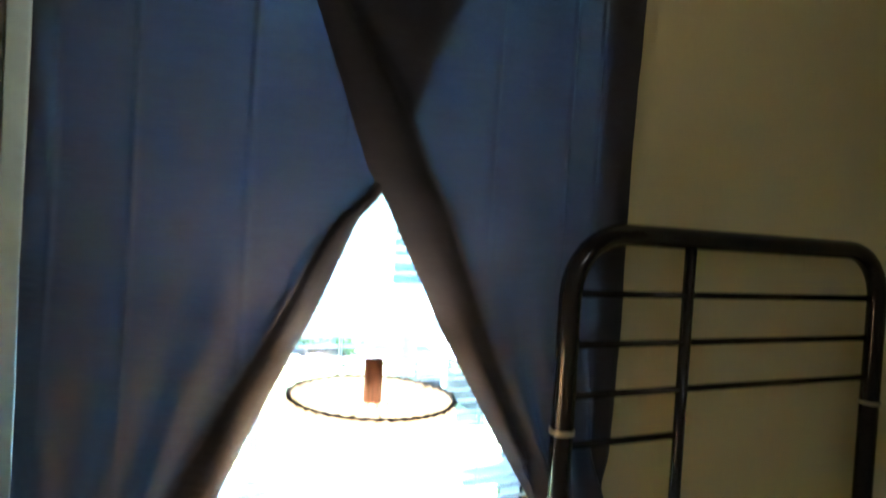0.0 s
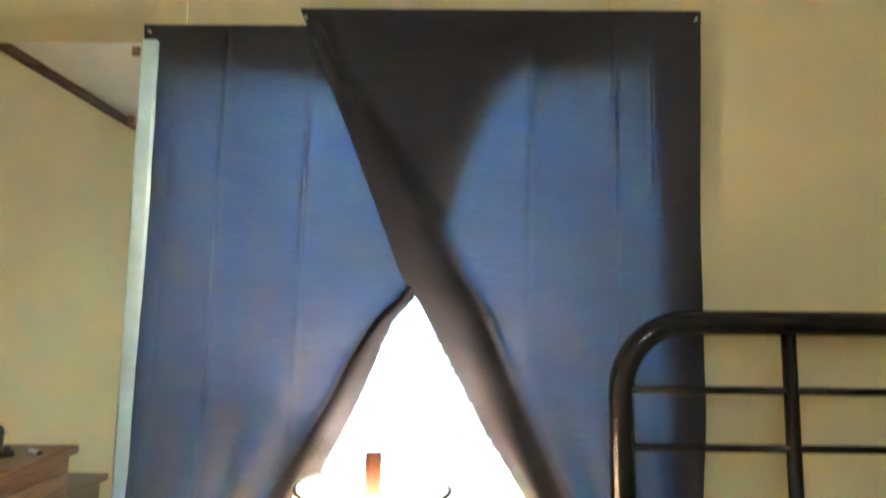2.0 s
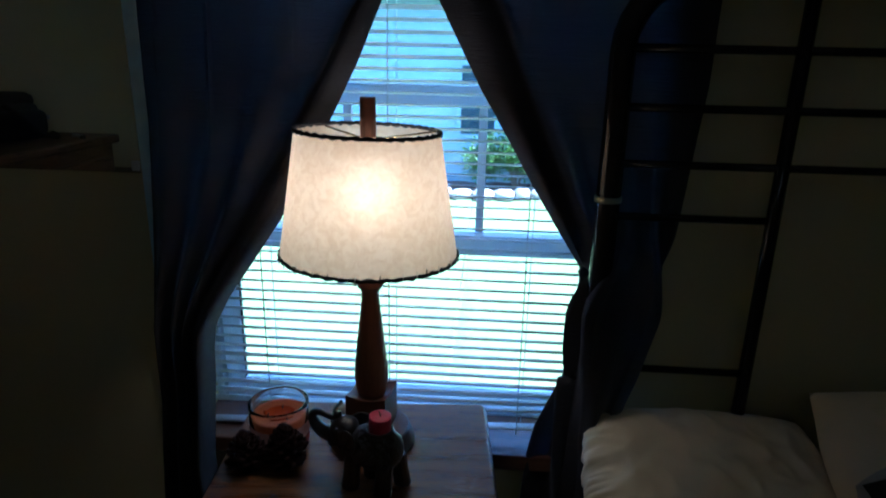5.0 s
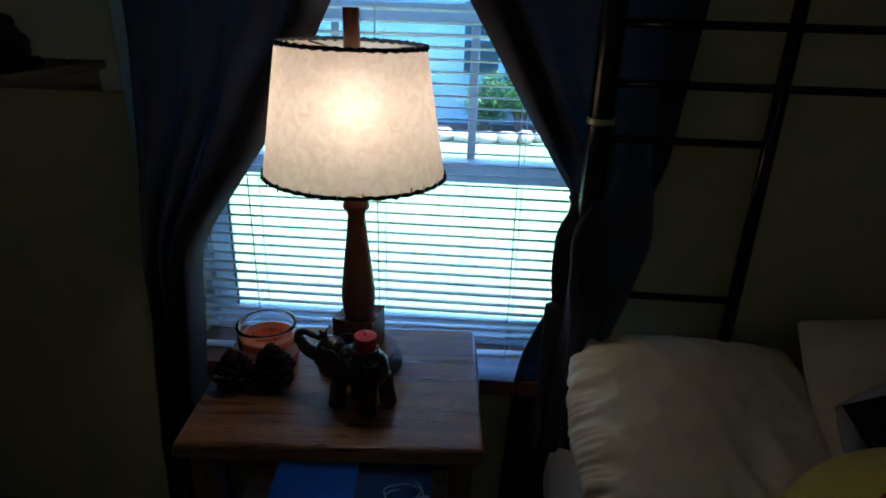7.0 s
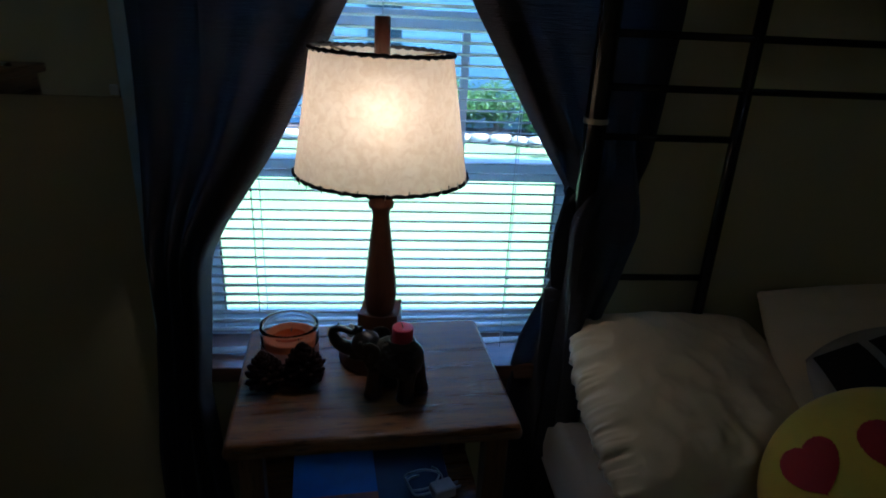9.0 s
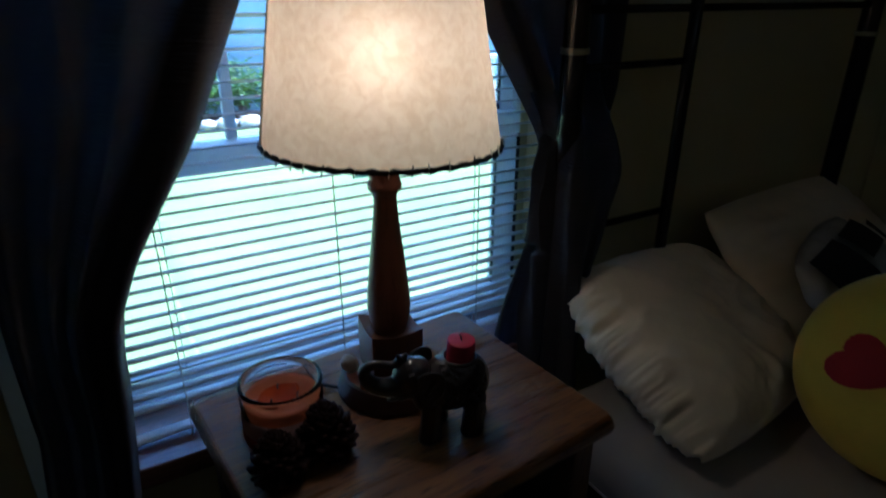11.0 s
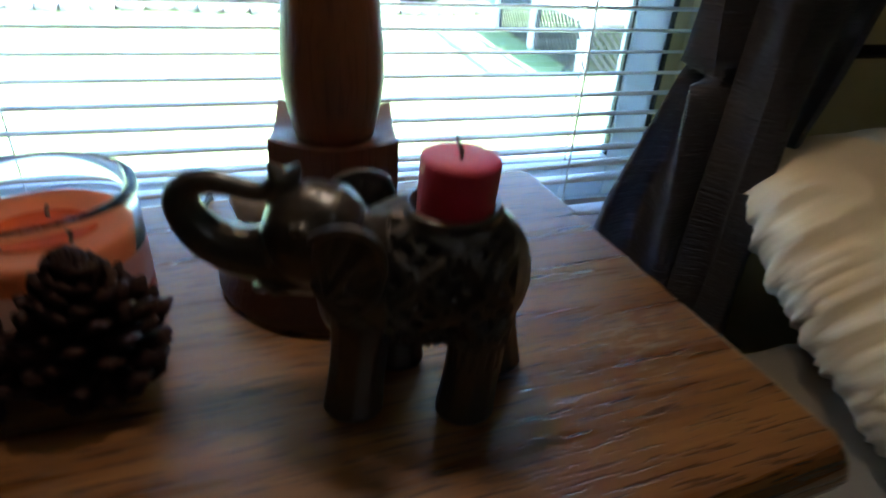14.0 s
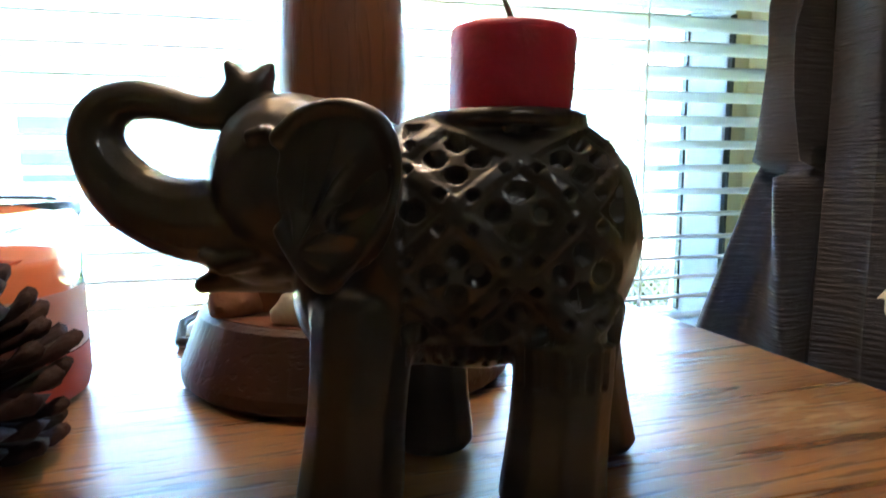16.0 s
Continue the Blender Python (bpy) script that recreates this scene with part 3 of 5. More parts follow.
def curtains():
    curtain("charcoal curtain, inner edge drawn aside and gathered low",
            [(1.905, -0.463), (1.53, -0.437), (1.1, -0.432), (0.6, -0.424), (0.3, -0.46), (0.05, -0.47)],
            [(1.905, 0.245), (1.641, 0.137), (1.547, 0.105), (1.452, 0.074), (1.40, 0.046), (1.36, 0.010), (1.226, -0.047), (1.146, -0.088), (0.946, -0.188), (0.80, -0.285), (0.75, -0.308), (0.70, -0.316), (0.637, -0.319), (0.464, -0.334), (0.05, -0.31)],
            [(1.905, -0.004), (1.5, -0.005), (1.1, -0.022), (0.85, -0.065), (0.75, -0.086), (0.5, -0.086), (0.05, -0.07)], 4, 0.74,
            [(1.9, 0.0), (1.5, 0.01), (1.3, 0.05), (1.0, 0.07), (0.75, 0.04), (0.05, 0.03)],
            [(-0.400, -0.405, 1.0, 0.0022), (-0.304, -0.314, 0.92, 0.0044), (-0.152, -0.160, 1.05, 0.0044), (0.0, -0.01, 1.45, 0.0022)], 1.7, 0.05)
    curtain("charcoal curtain crossing over, bunched over the bed post",
            [(1.935, 0.566), (1.541, 0.552), (1.2, 0.548), (0.936, 0.520), (0.75, 0.484), (0.62, 0.454), (0.5, 0.45), (0.05, 0.45)],
            [(1.935, -0.172), (1.667, -0.063), (1.446, 0.022), (1.388, 0.06), (1.187, 0.163), (1.02, 0.263), (0.852, 0.374), (0.76, 0.379), (0.69, 0.367), (0.63, 0.341), (0.53, 0.302), (0.46, 0.288), (0.05, 0.27)],
            [(1.935, -0.0105), (1.5, -0.0115), (1.1, -0.017), (0.85, -0.02), (0.7, -0.024), (0.5, -0.05), (0.05, -0.07)], 4.5, 0.74,
            [(1.92, 0.03), (1.7, 0.055), (1.535, 0.105), (1.42, 0.115), (1.2, 0.095), (0.95, 0.06), (0.8, 0.05), (0.05, 0.03)],
            [(0.256, 0.238, 1.1, 0.0026), (0.407, 0.398, 1.1, 0.0024), (0.470, 0.465, 1.3, 0.0020)], 4.1, 0.05,
            [(0.62, 0.357, -0.076), (0.45, 0.378, -0.106), (0.2, -0.026, -0.105), (0.08, -0.010, -0.072), (0.0, -0.004, -0.022)])
    for x, z, y in ((-0.448, 1.888, -0.012), (-0.158, 1.912, -0.024), (0.553, 1.914, -0.022)):
        pin(x, z, y)


# ---------------------------------------------------------------- mirror, dresser
def mirror():
    m = empty("wall_mirror", None, "frameless wall mirror held by small clips", "mirror")
    part("silvered_glass", one_box(-1.16, -0.012, 1.016, -0.461, -0.004, 1.866, 0.0015), M["mirror"], m)
    for x, z in ((-0.472, 1.85), (-0.472, 1.03), (-1.155, 1.85), (-1.155, 1.03), (-0.472, 1.72)):
        part("clip", one_box(x - 0.006, -0.016, z - 0.009, x + 0.008, -0.0005, z + 0.009, 0.002), M["brown_trim"] if z > 1.5 else M["white_plastic"], m)


def dresser():
    d = empty("dresser", None, "medium brown wooden chest of drawers", "dresser")
    x0, x1, y0, y1 = LEFT + 0.003, -0.95, -0.70, -0.04
    part("top", one_box(x0, y0 - 0.012, 0.975, x1 + 0.02, y1 + 0.01, 1.0, 0.006), M["dresser"], d)
    part("carcass", one_box(x0, y0, 0.03, x1, y1, 0.974, 0.003), M["dresser"], d)
    for i in range(4):
        z = 0.08 + i * 0.22
        dr = part("drawer_front", one_box(x1 + 0.001, y0 + 0.03, z, x1 + 0.018, y1 - 0.03, z + 0.2, 0.006), M["dresser"], d)
        for y in (-0.52, -0.22):
            part("knob", turned([(0.008, 0), (0.008, 0.012), (0.016, 0.018), (0.014, 0.026)], 16), M["brass"], dr).matrix_basis = pose(x1 + 0.018, y, z + 0.1, 0, 90, 0)
    part("plinth", one_box(x0, y0 + 0.02, 0, x1 - 0.02, y1 - 0.02, 0.029), M["dresser"], d)
    # camera bag on top
    b = empty("camera_bag", pose(-1.140, -0.45, 1.0, 0, 0, 8), "black nylon camera bag on the dresser", "bag")
    part("body", one_box(-0.11, -0.12, 0.0, 0.10, 0.12, 0.115, 0.05), M["bag"], b, smooth=True)
    part("top_flap", one_box(-0.08, -0.10, 0.085, 0.085, 0.10, 0.128, 0.02), M["bag"], b, smooth=True)
    part("end_pocket", one_box(0.085, -0.085, 0.008, 0.122, 0.085, 0.085, 0.018), M["bag"], b, smooth=True)
    part("front_pocket", one_box(-0.08, -0.148, 0.008, 0.07, -0.105, 0.08, 0.02), M["bag"], b, smooth=True)
    for x in (-0.05, 0.055):
        part("buckle", one_box(x - 0.009, -0.1545, 0.05, x + 0.009, -0.1485, 0.062, 0.002), M["chrome"], b)
    part("strap", tube([(0.10, 0.02, 0.10), (0.128, 0.0, 0.07), (0.135, -0.05, 0.02), (0.11, -0.12, 0.008), (0.05, -0.17, 0.008)], 0.008, 8), M["bag"], b, smooth=True)
    k = empty("pocket_knife", pose(-0.985, -0.60, 1.0, 0, 0, 35), "small pale folding pocket knife on the dresser", "knife")
    part("handle", one_box(-0.03, -0.006, 0, 0.025, 0.006, 0.009, 0.003), M["white_plastic"], k)
    part("bolster", one_box(0.0255, -0.006, 0, 0.038, 0.006, 0.0085, 0.002), M["black_plastic"], k)
    # low chest further along the side wall
    c = empty("low_chest", None, "dark brown wooden chest standing beside the dresser", "chest")
    part("body", one_box(LEFT + 0.003, -1.05, 0.02, -1.05, -0.735, 0.81, 0.004), M["brown_trim"], c)
    part("lid", one_box(LEFT + 0.003, -1.065, 0.811, -1.03, -0.725, 0.835, 0.006), M["brown_trim"], c)
    for y in (-1.0, -0.79):
        part("foot", one_box(LEFT + 0.03, y - 0.03, 0, -1.08, y + 0.03, 0.0195), M["brown_trim"], c)


# ---------------------------------------------------------------- bed
def bed():
    b = empty("metal_bed", None, "black enamelled metal tube bed with tall barred end", "bed")
    y, zt, xl, xr, r = -0.064, 1.366, 0.391, 1.262, 0.0205
    bend = 0.115
    arc = [(xl + bend - bend * math.cos(a), y, zt - bend + bend * math.sin(a)) for a in (k * math.pi / 16 for k in range(9))]
    arc2 = [(xr - bend + bend * math.sin(a), y, zt - bend + bend * math.cos(a)) for a in (k * math.pi / 16 for k in range(9))]
    part("head_frame", tube([(xl, y, 0.0), (xl, y, 0.6), (xl, y, 1.1)] + arc + [((xl + xr) / 2, y, zt)] + arc2 + [(xr, y, 1.1), (xr, y, 0.6), (xr, y, 0.0)], r, 16), M["black_metal"], b, smooth=True)
    xa = 0.668
    for x in (xa,):
        part("upright", tube([(x, y, 0.30), (x, y, zt - 0.012)], 0.0115, 12), M["black_metal"], b, smooth=True)
    for z in (1.256, 1.164, 1.072):
        part("cross_rod", tube([(xl + 0.01, y, z), (xr - 0.01, y, z)], 0.0068, 10), M["black_metal"], b, smooth=True)
    for z in (0.982, 0.696):
        part("short_rod", tube([(xl + 0.01, y, z), (xa, y, z)], 0.0068, 10), M["black_metal"], b, smooth=True)
    for x in (xl, xr):
        part("clamp_ring", turned([(0.0225, -0.005), (0.0232, -0.003), (0.0232, 0.003), (0.0225, 0.005)], 24, (x, y, 1.011)), M["clamp"], b, "dull metal ring", True)
        part("side_rail", one_box(x - 0.012, -2.0, 0.205, x + 0.012, y - 0.02, 0.25, 0.003), M["black_metal"], b)
        part("foot_post", tube([(x, -2.0, 0), (x, -2.0, 0.75)], r, 16), M["black_metal"], b, smooth=True)
    part("foot_rail", tube([(xl, -2.0, 0.72), (xr, -2.0, 0.72)], r, 16), M["black_metal"], b, smooth=True)
    for k in range(8):
        part("bed_slat", one_box(xl + 0.013, -1.9 + k * 0.24, 0.245, xr - 0.013, -1.84 + k * 0.24, 0.2615), M["black_metal"], b)
    # mattress with a loose fitted sheet
    mt = empty("mattress", None, "thin mattress in a creased cream sheet", "mattress")
    bm = bmesh.new()
    nx, ny = 70, 120
    x0, x1, y0, y1, zl, zh = 0.365, 1.30, -1.97, -0.10, 0.262, 0.392

    def top(x, yy):
        e = min(x - x0, x1 - x, yy - y0, y1 - yy)
        rnd = 0.035
        drop = (rnd - math.sqrt(max(0.0, rnd * rnd - (rnd - e) ** 2))) if e < rnd else 0
        return zh - drop + 0.009 * noise.noise((x * 3, yy * 2.2, 2)) - (0.010 * abs(noise.noise((x * 6 + yy * 3, yy * 4 - x * 2, 5))) + 0.005 * abs(noise.noise((x * 15 - yy * 6, yy * 5 + x * 4, 8)))) * (1 if e > 0.004 else 0)
    grid = [[Vector((x0 + (x1 - x0) * i / nx, y0 + (y1 - y0) * j / ny, 0)) for i in range(nx + 1)] for j in range(ny + 1)]
    for row in grid:
        for p in row:
            p.z = top(p.x, p.y)
    sheet_mesh(grid, bm)
    ring = [grid[0][i] for i in range(nx + 1)] + [grid[j][nx] for j in range(1, ny + 1)] + [grid[ny][i] for i in range(nx - 1, -1, -1)] + [grid[j][0] for j in range(ny - 1, 0, -1)]
    cx, cy = (x0 + x1) / 2, (y0 + y1) / 2
    rows = []
    for s in range(9):
        k = s / 8
        rows.append([])
        for i in range(len(ring) + 1):
            p = ring[i % len(ring)].copy()
            bulge = 0.010 * math.sin(math.pi * k) + 0.005 * noise.noise((p.x * 9, p.y * 9, k * 2 + 3)) * math.sin(math.pi * min(1, k * 1.2))
            d = Vector((p.x - cx if abs(abs(p.x - cx) - (x1 - x0) / 2) < 1e-4 else 0, p.y - cy if abs(abs(p.y - cy) - (y1 - y0) / 2) < 1e-4 else 0, 0)).normalized()
            p = p + d * bulge
            p.z = p.z * (1 - k) + zl * k
            rows[-1].append(p)
    sheet_mesh(rows, bm)
    bmesh.ops.remove_doubles(bm, verts=bm.verts, dist=0.0004)
    part("cover", bm, M["sheet"], mt, smooth=True)
    part("hem_seam", tube([(x0 - 0.004, y0, 0.272), (x0 - 0.006, -1.0, 0.274), (x0 - 0.004, y1, 0.272)], 0.003, 8), M["sheet"], mt, smooth=True)


def cushion_mesh(w, d, t, n, seed, power=2.6, wrinkle=0.006, corner=0.5, gather=0.0, tuck=0.0):
    """A filled pillow: two crowned faces that meet in a seam, creased towards the edges."""
    bm = bmesh.new()
    for sgn in (1, -1):
        rows = []
        for j in range(n + 1):
            row = []
            for i in range(n + 1):
                u, v = 2 * i / n - 1, 2 * j / n - 1
                h = max(0.0, (1 - abs(u) ** power) * (1 - abs(v) ** power)) ** 0.55
                x, y = u * w / 2 * math.sqrt(1 - corner * v * v / 2), v * d / 2 * math.sqrt(1 - corner * u * u / 2)
                if v < 0:
                    y *= 1 - tuck * (u + 1) / 2
                elif u < 0:
                    x += tuck * 0.12 * u * u * v * v
                cr = noise.noise((u * 2.3 + seed, v * 2.3, seed)) * wrinkle * 1.6 - abs(noise.noise((u * 2.6 + v * 2.2 + seed, v * 2.4 - u * 1.6, seed + 4))) * wrinkle * 2.2 - abs(noise.noise((u * 6 - v * 3, v * 5 + u * 4, seed + 7))) * wrinkle * 0.8
                g = gather * (noise.noise((u * 2 + seed, v * 15, seed)) * 0.6 + noise.noise((u * 3 + seed, v * 31, seed + 2)) * 0.6) * max(0.0, (-u - 0.76) / 0.24) ** 1.3
                z = sgn * (t / 2 * h) + (cr if sgn > 0 else cr * 0.4) * min(1, h * 1.5) + g * 0.5 + 0.012 * (u * u * 0.3)
                row.append(Vector((x, y, z)))
            rows.append(row)
        sheet_mesh(rows, bm)
    bmesh.ops.remove_doubles(bm, verts=bm.verts, dist=0.0015)
    return bm


def pillows():
    p = empty("pillow", pose(0.598, -0.220, 0.506, 27, 3, 6), "plump cream satin pillow propped at the bed end", "pillow", "pillows on the bed")
    part("case", cushion_mesh(0.455, 0.405, 0.15, 96, 1.3, power=3.4, wrinkle=0.0066, gather=0.066, corner=0.30, tuck=0.10), M["pillow"], p, smooth=True)
    q = empty("pillow", pose(1.06, -0.185, 0.555, 38, 0, 4), "off-white pillow leaning against the bed end", "pillow", "pillows on the bed")
    part("case", cushion_mesh(0.56, 0.37, 0.13, 56, 6.1, power=3.4, wrinkle=0.007, corner=0.2), M["pillow"], q, smooth=True)
    g = empty("throw_cushion", pose(0.90, -0.36, 0.575, 40, -6, 16), "grey cushion with black printed blocks", "cushion", "pillows on the bed")
    part("cover", cushion_mesh(0.30, 0.30, 0.11, 40, 8.4, wrinkle=0.007), M["pillow_grey"], g, smooth=True)
    for x0, x1, y0, y1 in ((-0.138, -0.05, -0.01, 0.128), (-0.03, 0.06, 0.06, 0.125), (0.075, 0.125, 0.0, 0.10)):
        bm = bmesh.new()
        rows = []
        for j in range(9):
            rows.append([])
            for i in range(9):
                x, yy = x0 + (x1 - x0) * i / 8, y0 + (y1 - y0) * j / 8
                u, v = x / 0.15, yy / 0.15
                h = max(0.0, (1 - abs(u) ** 2.6) * (1 - abs(v) ** 2.6)) ** 0.55
                rows[-1].append(Vector((x, yy, 0.055 * h + 0.016)))
        sheet_mesh(rows, bm)
        part("printed_block", bm, M["black_cloth"], g, "black print", True)


def face_cushion():
    """Round plush cushion; its front is a low dome with sewn-on patches."""
    R, H = 0.172, 0.062
    u = Vector((0.072, -0.039, 0.070)).normalized()
    nrm = Vector((-0.62, -0.30, 0.72))
    nrm = (nrm - u * nrm.dot(u)).normalized()
    v = nrm.cross(u)
    mid = Vector((0.697, -0.500, 0.603))
    c = mid - v * 0.045 - nrm * (H * 0.85)
    m = Matrix(((u.x, v.x, nrm.x, c.x), (u.y, v.y, nrm.y, c.y), (u.z, v.z, nrm.z, c.z), (0, 0, 0, 1)))
    f = empty("round_cushion", m, "round yellow plush cushion with red heart patches", "cushion")

    def dome(r):
        return H * max(0.0, 1 - (r / R) ** 2.4) ** 0.6
    prof = [(R * math.sin(k * math.pi / 40), -dome(R * math.sin(k * math.pi / 40))) for k in range(1, 20)] + [(R, 0.0)]
    prof += [(a, -b) for a, b in reversed(prof[:-1])]
    part("body", turned([(a * 0.999, b) for a, b in prof], 64), M["yellow_plush"], f, smooth=True)

    def patch(name, inside, x0, x1, y0, y1, mat, label):
        bm = bmesh.new()
        n = 56
        vs = {}
        for j in range(n + 1):
            for i in range(n + 1):
                x, yy = x0 + (x1 - x0) * i / n, y0 + (y1 - y0) * j / n
                vs[i, j] = (x, yy)
        made = {}

        def vert(k):
            if k not in made:
                x, yy = vs[k]
                made[k] = bm.verts.new((x, yy, dome(math.hypot(x, yy)) + 0.0022))
            return made[k]
        for j in range(n):
            for i in range(n):
                x, yy = (vs[i, j][0] + vs[i + 1, j + 1][0]) / 2, (vs[i, j][1] + vs[i + 1, j + 1][1]) / 2
                if inside(x, yy):
                    bm.faces.new((vert((i, j)), vert((i + 1, j)), vert((i + 1, j + 1)), vert((i, j + 1))))
        part(name, bm, mat, f, label, True)

    def heart(cx, cy, s, tilt):
        ca, sa = math.cos(radians(tilt)), math.sin(radians(tilt))

        def inside(x, yy):
            a, b = (x - cx) / s, (yy - cy) / s
            a, b = a * ca + b * sa, -a * sa + b * ca
            b += 0.15
            return (a * a + b * b - 1) ** 3 - a * a * b ** 3 < 0
        return inside
    for sx, tilt in ((-1, 8), (1, -8)):
        cx, cy, s = sx * 0.058, 0.045, 0.0395
        patch("heart_patch", heart(cx, cy, s, tilt), cx - 0.05, cx + 0.05, cy - 0.05, cy + 0.05, M["red_plush"], "red plush heart")

    patch("mouth_patch", lambda x, yy: yy < -0.040 + 3.0 * (x - 0.012) ** 2 and yy > -0.080 + 9.0 * (x - 0.012) ** 2, -0.09, 0.10, -0.12, 0.02, M["brown_plush"], "dark brown plush smile")


# ---------------------------------------------------------------- side table
TABLE = pose(-0.014, -0.222, 0.0, 0, 0, 4.6)
TW, TD, TH = 0.462, 0.362, 0.58


def side_table():
    t = empty("side_table", TABLE, "oak side table with moulded top and lower shelf", "side table")
    bm = bmesh.new()
    rows = []
    prof = [(0.0, 0.0), (0.0035, 0.0012), (0.006, 0.0045), (0.0085, 0.011), (0.010, 0.018), (0.0085, 0.024), (0.0, 0.027)]
    n = 10
    cr = 0.012
    loops = []
    for off, dz in prof:
        hx, hy = TW / 2 + off - 0.009, TD / 2 + off - 0.009
        lp = []
        for sx, sy, a0 in ((1, 1, 0), (-1, 1, 90), (-1, -1, 180), (1, -1, 270)):
            for k in range(n + 1):
                a = radians(a0 + 90 * k / n)
                lp.append(bm.verts.new((sx * (hx - cr) + cr * math.cos(a), sy * (hy - cr) + cr * math.sin(a), TH - dz)))
        loops.append(lp)
    for a, b in zip(loops, loops[1:]):
        for k in range(len(a)):
            bm.faces.new((a[k], b[k], b[(k + 1) % len(a)], a[(k + 1) % len(a)]))
    bm.faces.new(loops[0]), bm.faces.new(list(reversed(loops[-1])))
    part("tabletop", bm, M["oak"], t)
    hx, hy = TW / 2 - 0.036, TD / 2 - 0.040
    for sx in (-1, 1):
        for sy in (-1, 1):
            part("leg", one_box(sx * hx - 0.019, sy * hy - 0.019, 0.0, sx * hx + 0.019, sy * hy + 0.019, 0.552, 0.003), M["oak_leg_shaded"], t)
        part("side_apron", one_box(sx * hx - 0.008, -hy + 0.02, 0.49, sx * hx + 0.008, hy - 0.02, 0.552, 0.002), M["oak"], t)
    part("back_apron", one_box(-hx + 0.02, hy - 0.008, 0.49, hx - 0.02, hy + 0.008, 0.552, 0.002), M["oak"], t)
    part("shelf", one_box(-hx - 0.018, -hy + 0.02, 0.272, hx + 0.018, hy - 0.02, 0.29, 0.003), M["oak"], t)
    for sy in (-1, 1):
        part("shelf_rail", one_box(-hx + 0.0195, sy * hy - 0.012, 0.255, hx - 0.0195, sy * hy + 0.012, 0.30, 0.003), M["oak"], t)


def on_table(x, y, z, rz=0.0):
    return pose(x, y, z, 0, 0, rz)


def shelf_things():
    b = empty("flat_box", on_table(-0.012, -0.235, 0.2905, 5), "flat navy printed box on the table shelf", "box")
    part("base", one_box(-0.135, -0.10, 0, 0.15, 0.10, 0.036, 0.002), M["navy_card"], b)
    part("lid_edge", one_box(-0.1355, -0.1005, 0.026, 0.1505, 0.1005, 0.0395, 0.002), M["navy_card"], b)
    g = empty("magazine", on_table(-0.075, -0.236, 0.3305, 6), "glossy magazine with blue and orange cover", "magazine")
    part("pages", one_box(-0.085, -0.10, 0.0, 0.07, 0.095, 0.006), M["paper"], g)
    part("cover", one_box(-0.086, -0.101, 0.0062, 0.071, 0.096, 0.0068), M["blue_card"], g, "blue cover")
    part("cover_picture", one_box(-0.086, -0.076, 0.0070, 0.071, -0.028, 0.0074), M["orange_print"], g, "orange brown printed picture")
    part("cover_foot", one_box(-0.086, -0.101, 0.0070, 0.071, -0.0765, 0.0074), M["dark_print"], g, "dark print with pale specks")
    c = empty("charger", on_table(0.121, -0.262, 0.3305, 22), "white plug charger with its cable", "charger")
    part("block", one_box(-0.022, -0.016, 0, 0.022, 0.016, 0.024, 0.004), M["white_plastic"], c)
    for y in (-0.006, 0.006):
        part("prong", one_box(0.0222, y - 0.0008, 0.009, 0.036, y + 0.0008, 0.015), M["chrome"], c)
    pts = [(-0.022 - 0.035 * math.sin(a) * (1 + 0.15 * math.sin(a * 3)), 0.03 + 0.03 * math.cos(a) + a * 0.002, 0.004 + 0.004 * abs(math.sin(a * 1.5))) for a in (k * 0.28 for k in range(42))]
    part("cable", tube(pts, 0.002, 8), M["white_plastic"], c, smooth=True)


# ---------------------------------------------------------------- unseen ceiling light behind the walk's start, presumed from highlights, added to brighten the walls
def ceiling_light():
    c = empty("ceiling_light", pose(0.35, -1.95, CEIL), "unseen round ceiling light, added as dim fill", "ceiling light")
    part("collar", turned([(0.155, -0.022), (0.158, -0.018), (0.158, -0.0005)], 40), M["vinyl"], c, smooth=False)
    part("diffuser", turned([(0.004, -0.085), (0.06, -0.080), (0.11, -0.062), (0.14, -0.036), (0.148, -0.0225)], 40), M["dome"], c, "glowing diffuser of the added ceiling light", True)


# ---------------------------------------------------------------- lamp
LX, LY = 0.0, -0.17


